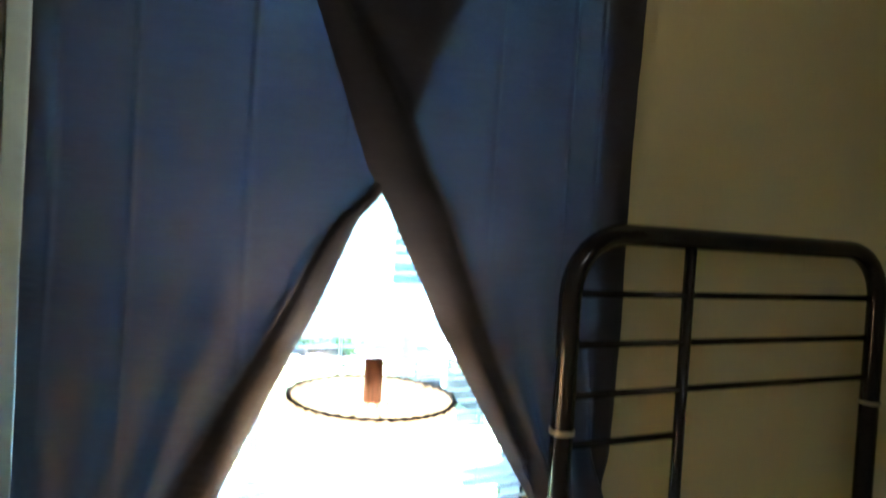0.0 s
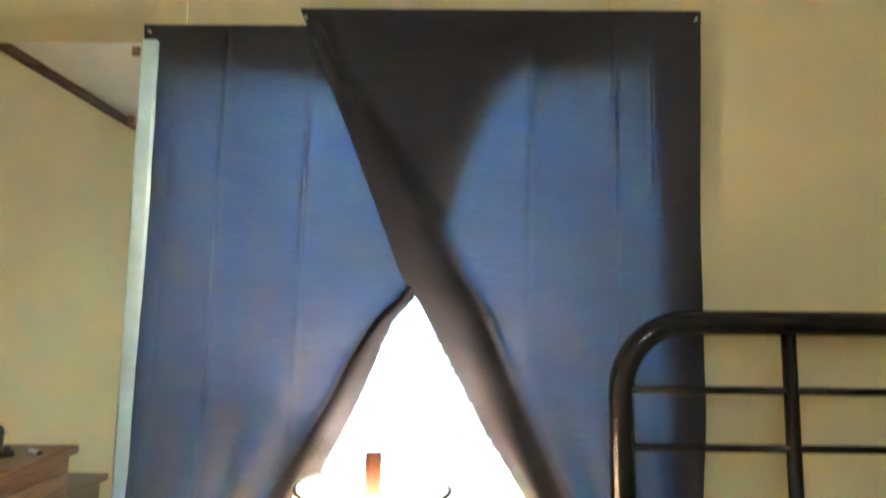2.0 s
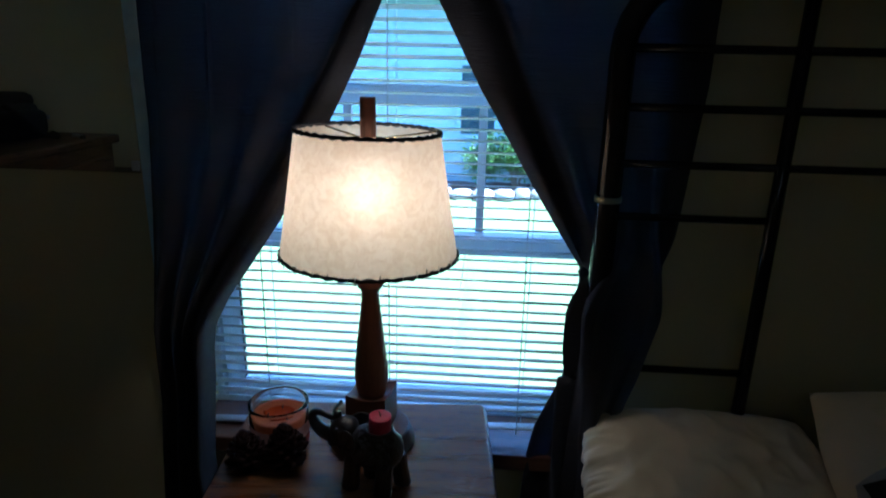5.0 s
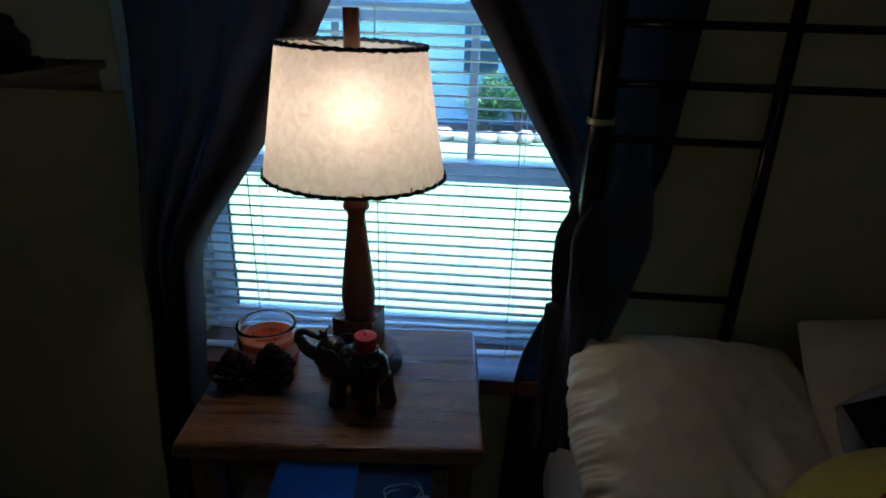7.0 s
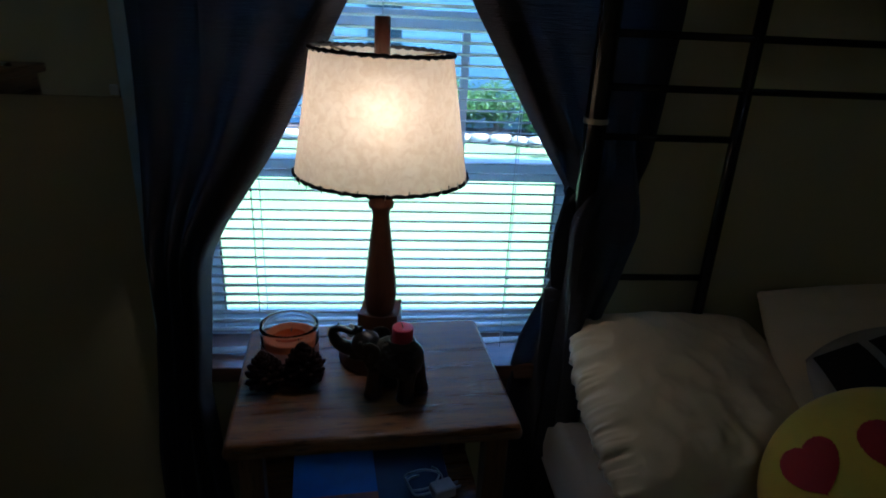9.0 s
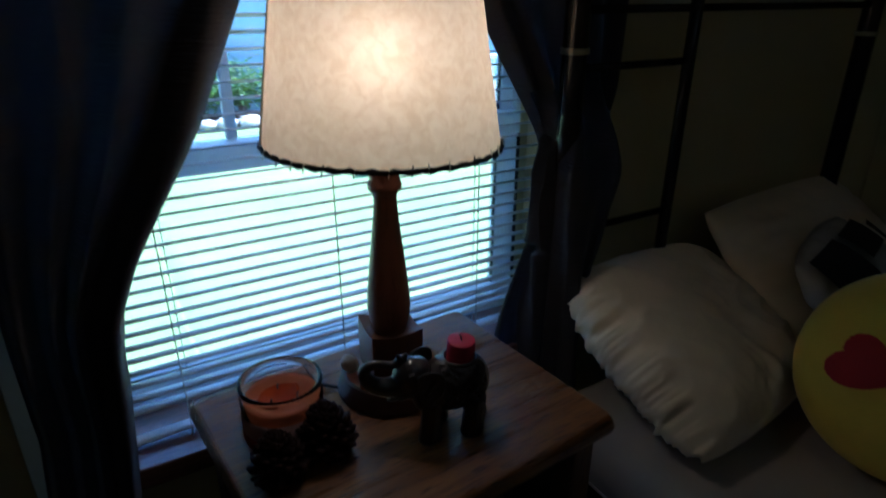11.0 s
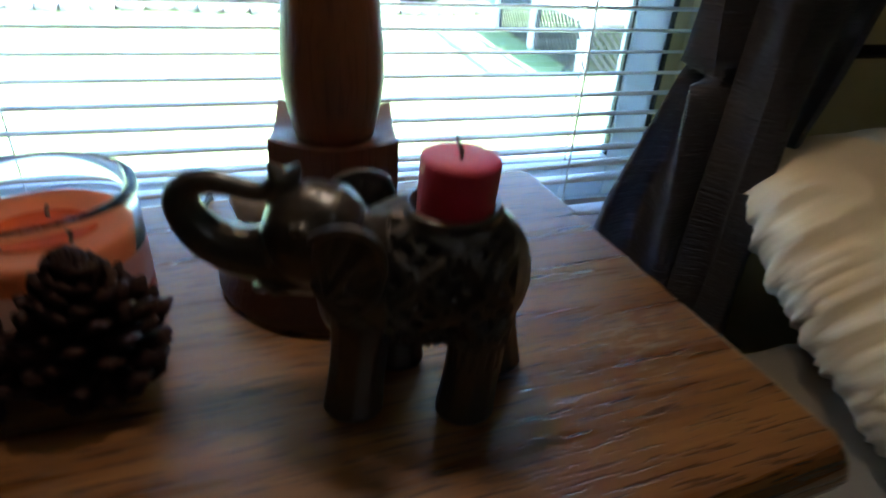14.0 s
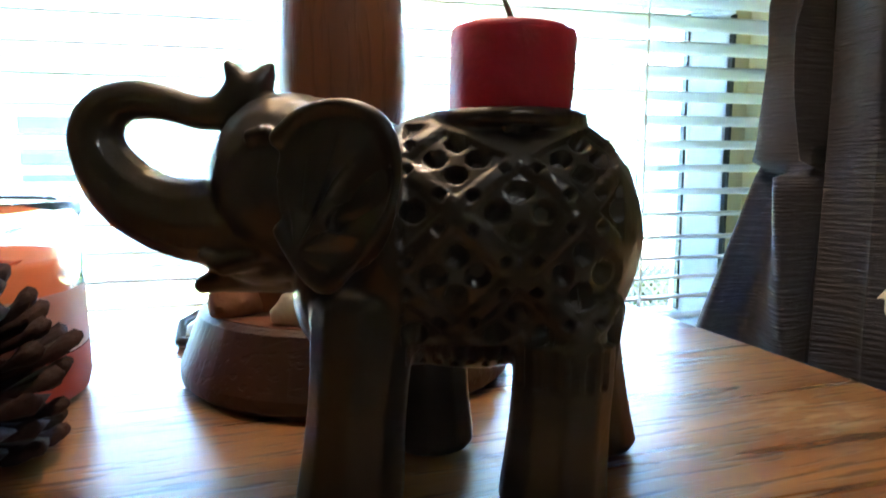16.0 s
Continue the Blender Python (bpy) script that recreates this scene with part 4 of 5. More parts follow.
def table_lamp():
    l = empty("table_lamp", pose(LX, LY, 0.5802), "turned wooden table lamp, lit, laced parchment shade", "lamp")
    # foot side darkened against bulb light; top disc paler where light falls
    part("base", turned([(0.072, 0.0), (0.0755, 0.003), (0.0755, 0.008), (0.067, 0.030), (0.065, 0.0315), (0.064, 0.032)], 64), M["foot_shaded"], l, "reddish brown turned foot, its side darkened as shade")
    part("foot_top", turned([(0.0635, 0.0318), (0.0635, 0.0324), (0.03, 0.0325)], 64), M["lamp_wood"], l)
    # square block whose top is dished by the lathe, so that its corners stand up
    bm = bmesh.new()
    h, m = 0.035, 20
    top = [[bm.verts.new((h * (2 * i / m - 1), h * (2 * j / m - 1), 0.0945 + 0.42 * max(0.0, h * math.hypot(2 * i / m - 1, 2 * j / m - 1) - 0.0265))) for i in range(m + 1)] for j in range(m + 1)]
    for a, b in zip(top, top[1:]):
        for i in range(m):
            bm.faces.new((a[i], a[i + 1], b[i + 1], b[i]))
    rim = top[0][:-1] + [r[-1] for r in top[:-1]] + top[-1][:0:-1] + [r[0] for r in top[:0:-1]]
    low = [bm.verts.new((v.co.x, v.co.y, 0.033)) for v in rim]
    for k in range(len(rim)):
        bm.faces.new((low[k], low[(k + 1) % len(rim)], rim[(k + 1) % len(rim)], rim[k]))
    bm.faces.new(list(reversed(low)))
    part("block", bm, M["lamp_wood"], l).matrix_basis = pose(0, 0, 0, 0, 0, -8)
    part("column", turned([(0.0225, 0.0945), (0.0245, 0.102), (0.0272, 0.115), (0.0290, 0.130), (0.0284, 0.147), (0.0255, 0.175), (0.0215, 0.210), (0.0175, 0.245), (0.0150, 0.270), (0.0145, 0.280),
                           (0.0160, 0.288), (0.0205, 0.292), (0.0218, 0.297), (0.0205, 0.302), (0.0185, 0.306), (0.0195, 0.316), (0.021, 0.332), (0.017, 0.340)], 48), M["lamp_wood"], l, smooth=True)
    part("socket", turned([(0.012, 0.341), (0.016, 0.35), (0.016, 0.395), (0.013, 0.40)], 24), M["brass"], l, smooth=True)
    part("bulb", turned([(0.010, 0.401), (0.014, 0.412), (0.026, 0.437), (0.030, 0.455), (0.028, 0.472), (0.018, 0.487), (0.004, 0.493)], 32), M["bulb"], l, "glowing bulb", True)
    zb, zt, rb, rt = 0.352, 0.545, 0.1415, 0.111
    bm = bmesh.new()
    n = 96
    loops = []
    for r, z in ((rb, zb), ((rb + rt) / 2, (zb + zt) / 2), (rt, zt)):
        loops.append([bm.verts.new((r * math.cos(2 * math.pi * k / n), r * math.sin(2 * math.pi * k / n), z + 0.0025 * math.cos(2 * math.pi * k / n + math.pi))) for k in range(n)])
    for a, b in zip(loops, loops[1:]):
        for k in range(n):
            bm.faces.new((a[k], a[(k + 1) % n], b[(k + 1) % n], b[k]))
    sh = part("shade", bm, M["shade"], l, "cream parchment shade with leather lacing", True)
    for r, z in ((rb, zb), (rt, zt)):
        pts = [((r + 0.0012 * math.sin(k * 3.1)) * math.cos(2 * math.pi * k / 120), (r + 0.0012 * math.sin(k * 3.1)) * math.sin(2 * math.pi * k / 120), z + 0.0025 * math.cos(2 * math.pi * k / 120 + math.pi) + 0.0008 * math.sin(k * 1.9)) for k in range(120)]
        part("lacing", tube(pts, [0.0032 + 0.0008 * math.sin(k * 2.3) for k in range(120)], 8, True), M["lace"], sh, "black whip-stitched lacing", True)
        for k in range(34 if r == rb else 0):
            a = 2 * math.pi * (k + 0.3 * math.sin(k * 5.0)) / 34
            s = part("stitch", tube([((r + 0.0035) * math.cos(a), (r + 0.0035) * math.sin(a), z - 0.004), ((r + 0.001) * math.cos(a + 0.012), (r + 0.001) * math.sin(a + 0.012), z + 0.007)], 0.0009, 5), M["stitch"] if k % 3 else M["lace"], sh)
    a = radians(168)
    part("seam", tube([((rb + 0.001) * math.cos(a), (rb + 0.001) * math.sin(a), zb + 0.004), ((rt + 0.001) * math.cos(a), (rt + 0.001) * math.sin(a), zt - 0.004)], 0.0018, 6), M["stitch"], sh)
    ring = [(0.022 * math.cos(k * math.pi / 12), 0.022 * math.sin(k * math.pi / 12), zt - 0.012) for k in range(24)]
    sp = part("spider", tube(ring, 0.0016, 8, True), M["brass"], l, "brass shade carrier", True)
    for k in range(3):
        a = radians(20 + 120 * k)
        part("spoke", tube([(0.022 * math.cos(a), 0.022 * math.sin(a), zt - 0.012), (rt * math.cos(a), rt * math.sin(a), zt - 0.002)], 0.0014, 8), M["brass"], sp, smooth=True)
    for s in (-1, 1):
        part("harp_arm", tube([(s * 0.014, 0, 0.36), (s * 0.045, 0, 0.42), (s * 0.05, 0, 0.47), (s * 0.035, 0, 0.515), (0, 0, zt - 0.012)], 0.0014, 8), M["brass"], l, smooth=True)
    part("finial", turned([(0.0115, zt - 0.011), (0.0125, zt - 0.008), (0.0122, zt + 0.048), (0.0112, zt + 0.050)], 24), M["lamp_wood"], l, "turned wooden finial", True)
    part("cord", tube([(-0.065, 0.02, 0.006), (-0.085, 0.045, 0.003), (-0.09, 0.085, 0.004), (-0.085, 0.118, 0.003), (-0.083, 0.135, -0.03), (-0.08, 0.14, -0.2)], 0.0025, 8), M["lace"], l, smooth=True)


def rock(name, x, y, z, sx, sy, sz, mat, label, seed, rz=0):
    bm = bmesh.new()
    bmesh.ops.create_icosphere(bm, subdivisions=3, radius=1.0)
    for v in bm.verts:
        d = v.co.normalized()
        k = 1 + 0.2 * noise.noise(d * 1.4 + Vector((seed, 0, 0))) + 0.08 * noise.noise(d * 4 + Vector((0, seed, 0)))
        v.co = Vector((d.x * sx * k, d.y * sy * k, max(-0.55, d.z * k) * sz))
    ob = part(name, bm, mat, None, label, True)
    ob.matrix_basis = pose(x, y, z + 0.55 * sz, 0, 0, rz)
    return tagged(ob, label, "stone", "stones on the lamp foot")


def stones():
    z = 0.6128
    rock("stone", -0.0485, -0.198, z, 0.012, 0.008, 0.010, M["stone_rose"], "rounded rose brown stone on the lamp foot", 1.0, 20)
    rock("stone", -0.022, -0.2205, z, 0.012, 0.007, 0.009, M["stone_white"], "rough white quartz stone on the lamp foot", 2.3, -10)
    rock("stone", -0.053, -0.148, z, 0.011, 0.013, 0.014, M["stone_white"], "large white quartz stone on the lamp foot", 3.1, 40)


# ---------------------------------------------------------------- candle jar, cones
def jar():
    j = empty("jar_candle", pose(-0.160, -0.190, 0.5802), "three-wick orange candle in a clear glass jar", "candle")
    R = 0.0505
    outer = [(R - 0.006, 0.0), (R - 0.001, 0.003), (R, 0.008), (R, 0.066), (R - 0.0015, 0.070), (R + 0.0012, 0.075), (R + 0.0005, 0.0795), (R - 0.002, 0.0805)]
    inner = [(R - 0.0045, 0.0785), (R - 0.0055, 0.070), (R - 0.0042, 0.066), (R - 0.0040, 0.010), (R - 0.008, 0.006), (0.001, 0.006)]
    g = part("glass", turned(outer + inner, 72, caps=True), M["jar_glass"], j, "clear glass jar", True)
    g.visible_shadow = False
    part("wax", turned([(0.001, 0.0066), (R - 0.0055, 0.0066), (R - 0.0046, 0.010), (R - 0.0046, 0.030), (R - 0.0046, 0.056), (R - 0.006, 0.058), (R - 0.013, 0.0555), (R - 0.024, 0.0525), (0.001, 0.052)], 72), M["wax_orange"], j, "melted orange wax", True)
    part("melt_pool", turned([(0.001, 0.0529), (0.024, 0.0530), (0.028, 0.0538), (0.0275, 0.0531)], 48, (-0.003, 0.0125, 0)), M["wax_pool"], j, "darker molten orange wax", True)
    bm = turned([(R + 0.0004, 0.022), (R + 0.0004, 0.046)], 72, caps=False)
    part("label_band", bm, M["wax_pink"], j, "pale pink paper label", True)
    part("lower_band", turned([(R - 0.0056, -0.0001), (R - 0.0008, 0.0029), (R + 0.0004, 0.008), (R + 0.0004, 0.0215)], 72, caps=False), M["wax_red"], j, "deep red lower band", True)
    for a in (90, 210, 330):
        x, y = 0.019 * math.cos(radians(a)), 0.019 * math.sin(radians(a))
        part("wick", tube([(x, y, 0.050), (x, y, 0.057), (x + 0.0012, y, 0.0605)], 0.0011, 6), M["wick"], j)


def pinecones():
    bm = bmesh.new()
    # one open scale: a thick tongue with a swollen tip
    pr = [(0.0, 0.0030, 0.0010), (0.35, 0.0048, 0.0013), (0.70, 0.0076, 0.0018), (0.84, 0.0070, 0.0036), (0.94, 0.0034, 0.0034), (1.0, 0.0006, 0.0010)]
    rings = []
    for k, hw, th in pr:
        x, lift = k * 0.020, 0.006 * k * k
        rings.append([bm.verts.new((x, -hw, lift)), bm.verts.new((x, 0, lift + th)), bm.verts.new((x, hw, lift)), bm.verts.new((x, 0, lift - th * 0.7))])
    for a, b in zip(rings, rings[1:]):
        for k in range(4):
            bm.faces.new((a[k], a[(k + 1) % 4], b[(k + 1) % 4], b[k]))
    bm.faces.new(list(reversed(rings[0]))), bm.faces.new(rings[-1])
    scale_me = finish("scale", bm, M["cone"], True)
    rng = random.Random(11)

    def cone(m, label, h, r):
        c = empty("pinecone", m, label, "pinecone", "pinecones on the table")
        part("core", turned([(0.006, 0.0), (r * 0.26, h * 0.08), (r * 0.30, h * 0.3), (r * 0.23, h * 0.6), (r * 0.12, h * 0.85), (0.002, h * 0.97)], 16), M["cone_core"], c, smooth=True)
        n = 112
        for k in range(n):
            f = k / (n - 1)
            a = k * 2.39996 + rng.uniform(-0.12, 0.12)
            z = h * (0.04 + 0.88 * f)
            prof = 0.72 + 1.12 * f if f < 0.25 else 0.10 + 0.90 * (1 - (f - 0.25) / 0.75) ** 0.85
            reach = r * prof * rng.uniform(0.92, 1.06) + 0.004
            base = r * 0.16 * prof
            s = max(0.3, (reach - base) / 0.0195)
            wd = (0.60 + 0.52 * prof) * rng.uniform(0.88, 1.1)
            up = -16 + 78 * f ** 1.2 + rng.uniform(-9, 9)
            o = new("scale", scale_me)
            o.parent = c
            o.matrix_basis = Matrix.Translation((base * math.cos(a), base * math.sin(a), z)) @ Euler((rng.uniform(-0.15, 0.15), -radians(up), a)).to_matrix().to_4x4() @ Matrix.Diagonal((s, wd, wd, 1))
    cone(pose(-0.127, -0.252, 0.5825, 3, -4, 20), "open brown pinecone standing beside the jar candle", 0.077, 0.0350)
    cone(pose(-0.188, -0.265, 0.5825, -5, 3, 140), "shorter open brown pinecone in front of the jar candle", 0.066, 0.0315)


# ---------------------------------------------------------------- elephant and votive
def elephant():
    bm = bmesh.new()

    def blob(c, r, m=None, sub=3):
        vs = bmesh.ops.create_icosphere(bm, subdivisions=sub, radius=1.0)["verts"]
        for v in vs:
            p = Vector((v.co.x * r[0], v.co.y * r[1], v.co.z * r[2]))
            v.co = (m @ p if m else p) + Vector(c)

    def spline(pts, n=6):
        """The same beads along a smooth curve."""
        out = []
        for k in range(len(pts) - 1):
            q = [pts[max(0, k - 1)], pts[k], pts[k + 1], pts[min(len(pts) - 1, k + 2)]]
            for j in range(n):
                t = j / n
                w = (-t / 2 + t * t - t ** 3 / 2, 1 - 2.5 * t * t + 1.5 * t ** 3, t / 2 + 2 * t * t - 1.5 * t ** 3, -t * t / 2 + t ** 3 / 2)
                out.append((tuple(sum(wi * p[0][c] for wi, p in zip(w, q)) for c in range(3)), sum(wi * p[1] for wi, p in zip(w, q))))
        return out + [pts[-1]]

    def chain(pts, step=0.0025):
        for (a, ra), (b, rb) in zip(pts, pts[1:]):
            a, b = Vector(a), Vector(b)
            n = max(1, int((b - a).length / step))
            for k in range(n + 1):
                f = k / n
                r = ra + (rb - ra) * f
                blob(a.lerp(b, f), (r, r, r), None, 2)
    # barrel of the body, shoulders, rump
    blob((0.0285, 0, 0.071), (0.0445, 0.031, 0.036))
    blob((0.0445, 0, 0.0715), (0.0298, 0.030, 0.0345))
    blob((0.012, 0, 0.068), (0.026, 0.030, 0.034))
    blob((0.026, 0, 0.056), (0.036, 0.027, 0.0225))
    blob((0.034, 0, 0.092), (0.028, 0.022, 0.0125))
    # head and jaw
    blob((-0.024, 0, 0.086), (0.023, 0.0215, 0.025))
    blob((-0.017, 0, 0.097), (0.016, 0.018, 0.0125))
    blob((-0.030, 0, 0.071), (0.021, 0.0145, 0.015))
    chain([((-0.026, 0, 0.062), 0.008), ((-0.046, 0, 0.0585), 0.0042), ((-0.0515, 0, 0.0565), 0.0028)])
    # trunk: out, up and curled back over the brow
    chain(spline([((-0.034, 0, 0.076), 0.0150), ((-0.052, 0, 0.0752), 0.0126), ((-0.066, 0, 0.0793), 0.0110), ((-0.0758, 0, 0.0882), 0.0094), ((-0.0800, 0, 0.0985), 0.0078),
           ((-0.0765, 0, 0.1060), 0.0068), ((-0.0685, 0, 0.1090), 0.0058), ((-0.060, 0, 0.1082), 0.0052), ((-0.050, 0, 0.1055), 0.0050), ((-0.043, 0, 0.1058), 0.0052), ((-0.0375, 0, 0.1100), 0.0058)]), 0.0018)
    chain([((-0.0365, 0, 0.111), 0.0055), ((-0.0395, -0.001, 0.1165), 0.0026), ((-0.0408, -0.001, 0.1185), 0.0014)])
    chain([((-0.034, 0, 0.111), 0.0052), ((-0.0305, 0, 0.1155), 0.0030), ((-0.0292, 0, 0.1178), 0.0016)])
    # ears, tusks, legs
    for s in (-1, 1):
        # broad ear flap: thin middle, rolled rim, soft ribs from its root
        ear = Euler((0, radians(-6), radians(s * 15))).to_matrix()
        blob((-0.0062, s * 0.0282, 0.0845), (0.0162, 0.0026, 0.0205), ear)
        blob((-0.0100, s * 0.0268, 0.0725), (0.0100, 0.0040, 0.0105), ear)
        rim = [(-0.0205, 0.0970, 0.0245), (-0.0135, 0.1025, 0.0268), (-0.0030, 0.1040, 0.0288), (0.0055, 0.1000, 0.0308), (0.0085, 0.0910, 0.0322), (0.0068, 0.0810, 0.0327), (0.0028, 0.0725, 0.0322), (-0.0032, 0.0665, 0.0304), (-0.0085, 0.0618, 0.0285), (-0.0140, 0.0650, 0.0268), (-0.0205, 0.0745, 0.0240)]
        chain(spline([((x, s * y, z), 0.0022 if 0 < k < 8 else 0.0026) for k, (x, z, y) in enumerate(rim)], 5), 0.0012)
        for bx, bz in ((0.0030, 0.0965), (0.0045, 0.0855), (-0.0010, 0.0740)):
            chain([((-0.0150, s * 0.0282, 0.0725), 0.0016), (((bx - 0.0150) / 2, s * 0.0308, (bz + 0.0725) / 2 + 0.002), 0.0021), ((bx, s * 0.0312, bz), 0.0012)])
        chain([((-0.030, s * 0.0105, 0.067), 0.0042), ((-0.040, s * 0.0125, 0.064), 0.0030), ((-0.046, s * 0.0125, 0.067), 0.0016)])
        chain([((-0.026, s * 0.0195, 0.0985), 0.0024), ((-0.029, s * 0.0192, 0.0978), 0.0022)])
        far = s > 0
        for x0, x1, w in ((0.012 if far else -0.001, 0.0135 if far else -0.0058, 0.0140), (0.058 if far else 0.052, 0.066 if far else 0.048, 0.0138)):
            for k in range(44):
                f = k / 43
                zz = 0.055 * (1 - f) + 0.004 * f
                blob((x0 + (x1 - x0) * f, s * (0.0165 + 0.0025 * f), zz), (w * (1.08 - 0.1 * math.sin(math.pi * f)), w * 0.92, 0.006), None, 2)
    blob((-0.043, 0, 0.0685), (0.011, 0.010, 0.0085))
    blob((-0.010, 0, 0.056), (0.014, 0.022, 0.020))
    # rim of the candle cup
    chain([((0.036 + 0.020 * math.cos(k * math.pi / 12), 0.020 * math.sin(k * math.pi / 12), 0.1025), 0.0026) for k in range(25)])
    me = finish("elephant_figurine", bm, M["elephant"])
    tmp = new("elephant_figurine", me)
    mod = tmp.modifiers.new("fuse", "REMESH")
    mod.mode, mod.voxel_size = "VOXEL", 0.00072
    dg = bpy.context.evaluated_depsgraph_get()
    fused = bpy.data.meshes.new_from_object(tmp.evaluated_get(dg))
    bpy.data.objects.remove(tmp)
    bm = bmesh.new()
    bm.from_mesh(fused)
    for _ in range(5):
        bmesh.ops.smooth_vert(bm, verts=bm.verts, factor=0.5, use_axis_x=True, use_axis_y=True, use_axis_z=True)
    bm.normal_update()
    cell = 0.0315
    for v in bm.verts:
        p, n = v.co, v.normal
        p.z = max(p.z, 0.0)
        r = math.hypot(p.x - 0.036, p.y)
        if r < 0.0186 and p.z > 0.075:
            p.z = min(p.z, 0.089)
            continue
        # hollow of the ear, with soft folds from its root
        rr = math.hypot((p.x + 0.006) / 0.0160, (p.z - 0.0845) / 0.0205)
        if rr < 1 and abs(p.y) > 0.0235 and abs(n.y) > 0.4:
            ang = math.atan2(p.z - 0.0700, p.x + 0.0165)
            v.co = p - n * 0.0034 * (1 - rr ** 3) * (0.62 + 0.38 * math.cos(9.0 * ang + 0.8))
            continue
        # pierced lattice on the saddle cloth
        if 0.009 < p.x < 0.064 and 0.046 < p.z < 0.101 and abs(n.y) + abs(n.z) > 0.6 and r > 0.0235 and not (p.x < 0.012 and p.z > 0.066 and abs(p.y) > 0.0325):
            w = p.z + 0.35 * max(0.0, p.z - 0.085)
            a, b = ((p.x + w - 0.1179) / cell + 0.5) % 1 - 0.5, ((p.x - w + 0.0413) / cell + 0.5) % 1 - 0.5
            aa, ab = abs(a), abs(b)
            d = 0.0
            if max(aa, ab) < 0.385:
                d = 0.0015
                if math.hypot(aa - 0.17, ab - 0.17) < 0.125:
                    d = 0.0060
            elif max(aa, ab) < 0.43:
                d = 0.0004
            elif (aa > 0.45) != (ab > 0.45) and abs(min(aa, ab) - 0.25) < 0.055:
                d = 0.0035
            v.co = p - n * d
        elif 0.010 < p.x < 0.068 and 0.035 < p.z <= 0.045 and abs(n.y) > 0.5:
            v.co = p - n * (0.0010 if math.sin(p.x * 1500) > 0.2 else 0.0)
    ob = part("elephant_figurine", bm, M["elephant"], None, "", True)
    ob.matrix_basis = pose(0.0, -0.283, 0.5802, 0, 0, -15) @ Matrix.Diagonal((1.015, 1.0, 1.022, 1))
    tagged(ob, "glazed dark brown ceramic elephant candle holder, trunk raised", "figurine")
    # votive in the cup
    c = pose(0.0, -0.283, 0.5802, 0, 0, -15) @ pose(0.037, 0, 0.0892, 1.5, 2.5, 0)
    v = empty("votive_candle", c, "crimson votive candle in the elephant's back", "candle")
    part("wax", turned([(0.0155, 0.0), (0.0164, 0.001), (0.0169, 0.010), (0.0173, 0.038), (0.0169, 0.0398), (0.0153, 0.0405), (0.004, 0.0392)], 48), M["votive"], v, smooth=True)
    part("wick", tube([(0, 0, 0.038), (-0.0003, 0, 0.042), (-0.0016, 0, 0.0450), (-0.0034, 0.0003, 0.0490)], [0.0009, 0.0009, 0.0008, 0.0006], 8), M["wick"], v, smooth=True)


# ---------------------------------------------------------------- outdoors
G = -0.7


def outdoors():
    bm = bmesh.new()
    n = 60
    rows = []
    for j in range(n + 1):
        y = THICK + 0.02 + 1500 * (j / n) ** 4
        rows.append([Vector((1500 * (2 * i / n - 1) * abs(2 * i / n - 1) ** 3, y, G + 0.03 * noise.noise((i * 0.7, j * 0.7, 1)) * (1 if j > 2 else 0.3))) for i in range(n + 1)])
    rows.insert(0, [Vector((p.x, -1500, G)) for p in rows[0]])
    sheet_mesh(rows, bm)
    tagged(part("ground", bm, M["grass"], smooth=True), "sunlit green lawn", "lawn", kind="structure")
    # planting bed
    bm = bmesh.new()
    sheet_mesh([[Vector((-4 + 7.2 * i / 40, 7.95 + 1.0 * j / 6 + 0.12 * math.sin(i * 0.5) * (1 if j == 0 else 0), G + 0.05 + 0.03 * noise.noise((i * 0.6, j, 3)))) for i in range(41)] for j in range(7)], bm)
    tagged(part("planting_bed", bm, M["soil"], smooth=True), "dark mulch planting bed along the house", "flower bed", kind="structure")
    bm = bmesh.new()
    bmesh.ops.create_cube(bm, size=1.0)
    bmesh.ops.bevel(bm, geom=list(bm.edges), offset=0.16, segments=2, affect="EDGES")
    stone_me = finish("border_stone", bm, M["border_stone"], True)
    rng = random.Random(3)
    x = -4.0
    while x < 3.1:
        w = rng.uniform(0.2, 0.34)
        o = tagged(new("border_stone", stone_me), "pale rounded stone edging the planting bed", "stone", "bed edging stones")
        o.matrix_basis = Matrix.Translation((x + w / 2, 7.88 + 0.10 * math.sin((x + 4) / 7.2 * 20), G + 0.07)) @ Euler((0, 0, rng.uniform(-0.3, 0.3))).to_matrix().to_4x4() @ Matrix.Diagonal((w * 0.96, rng.uniform(0.14, 0.2), rng.uniform(0.13, 0.19), 1))
        x += w


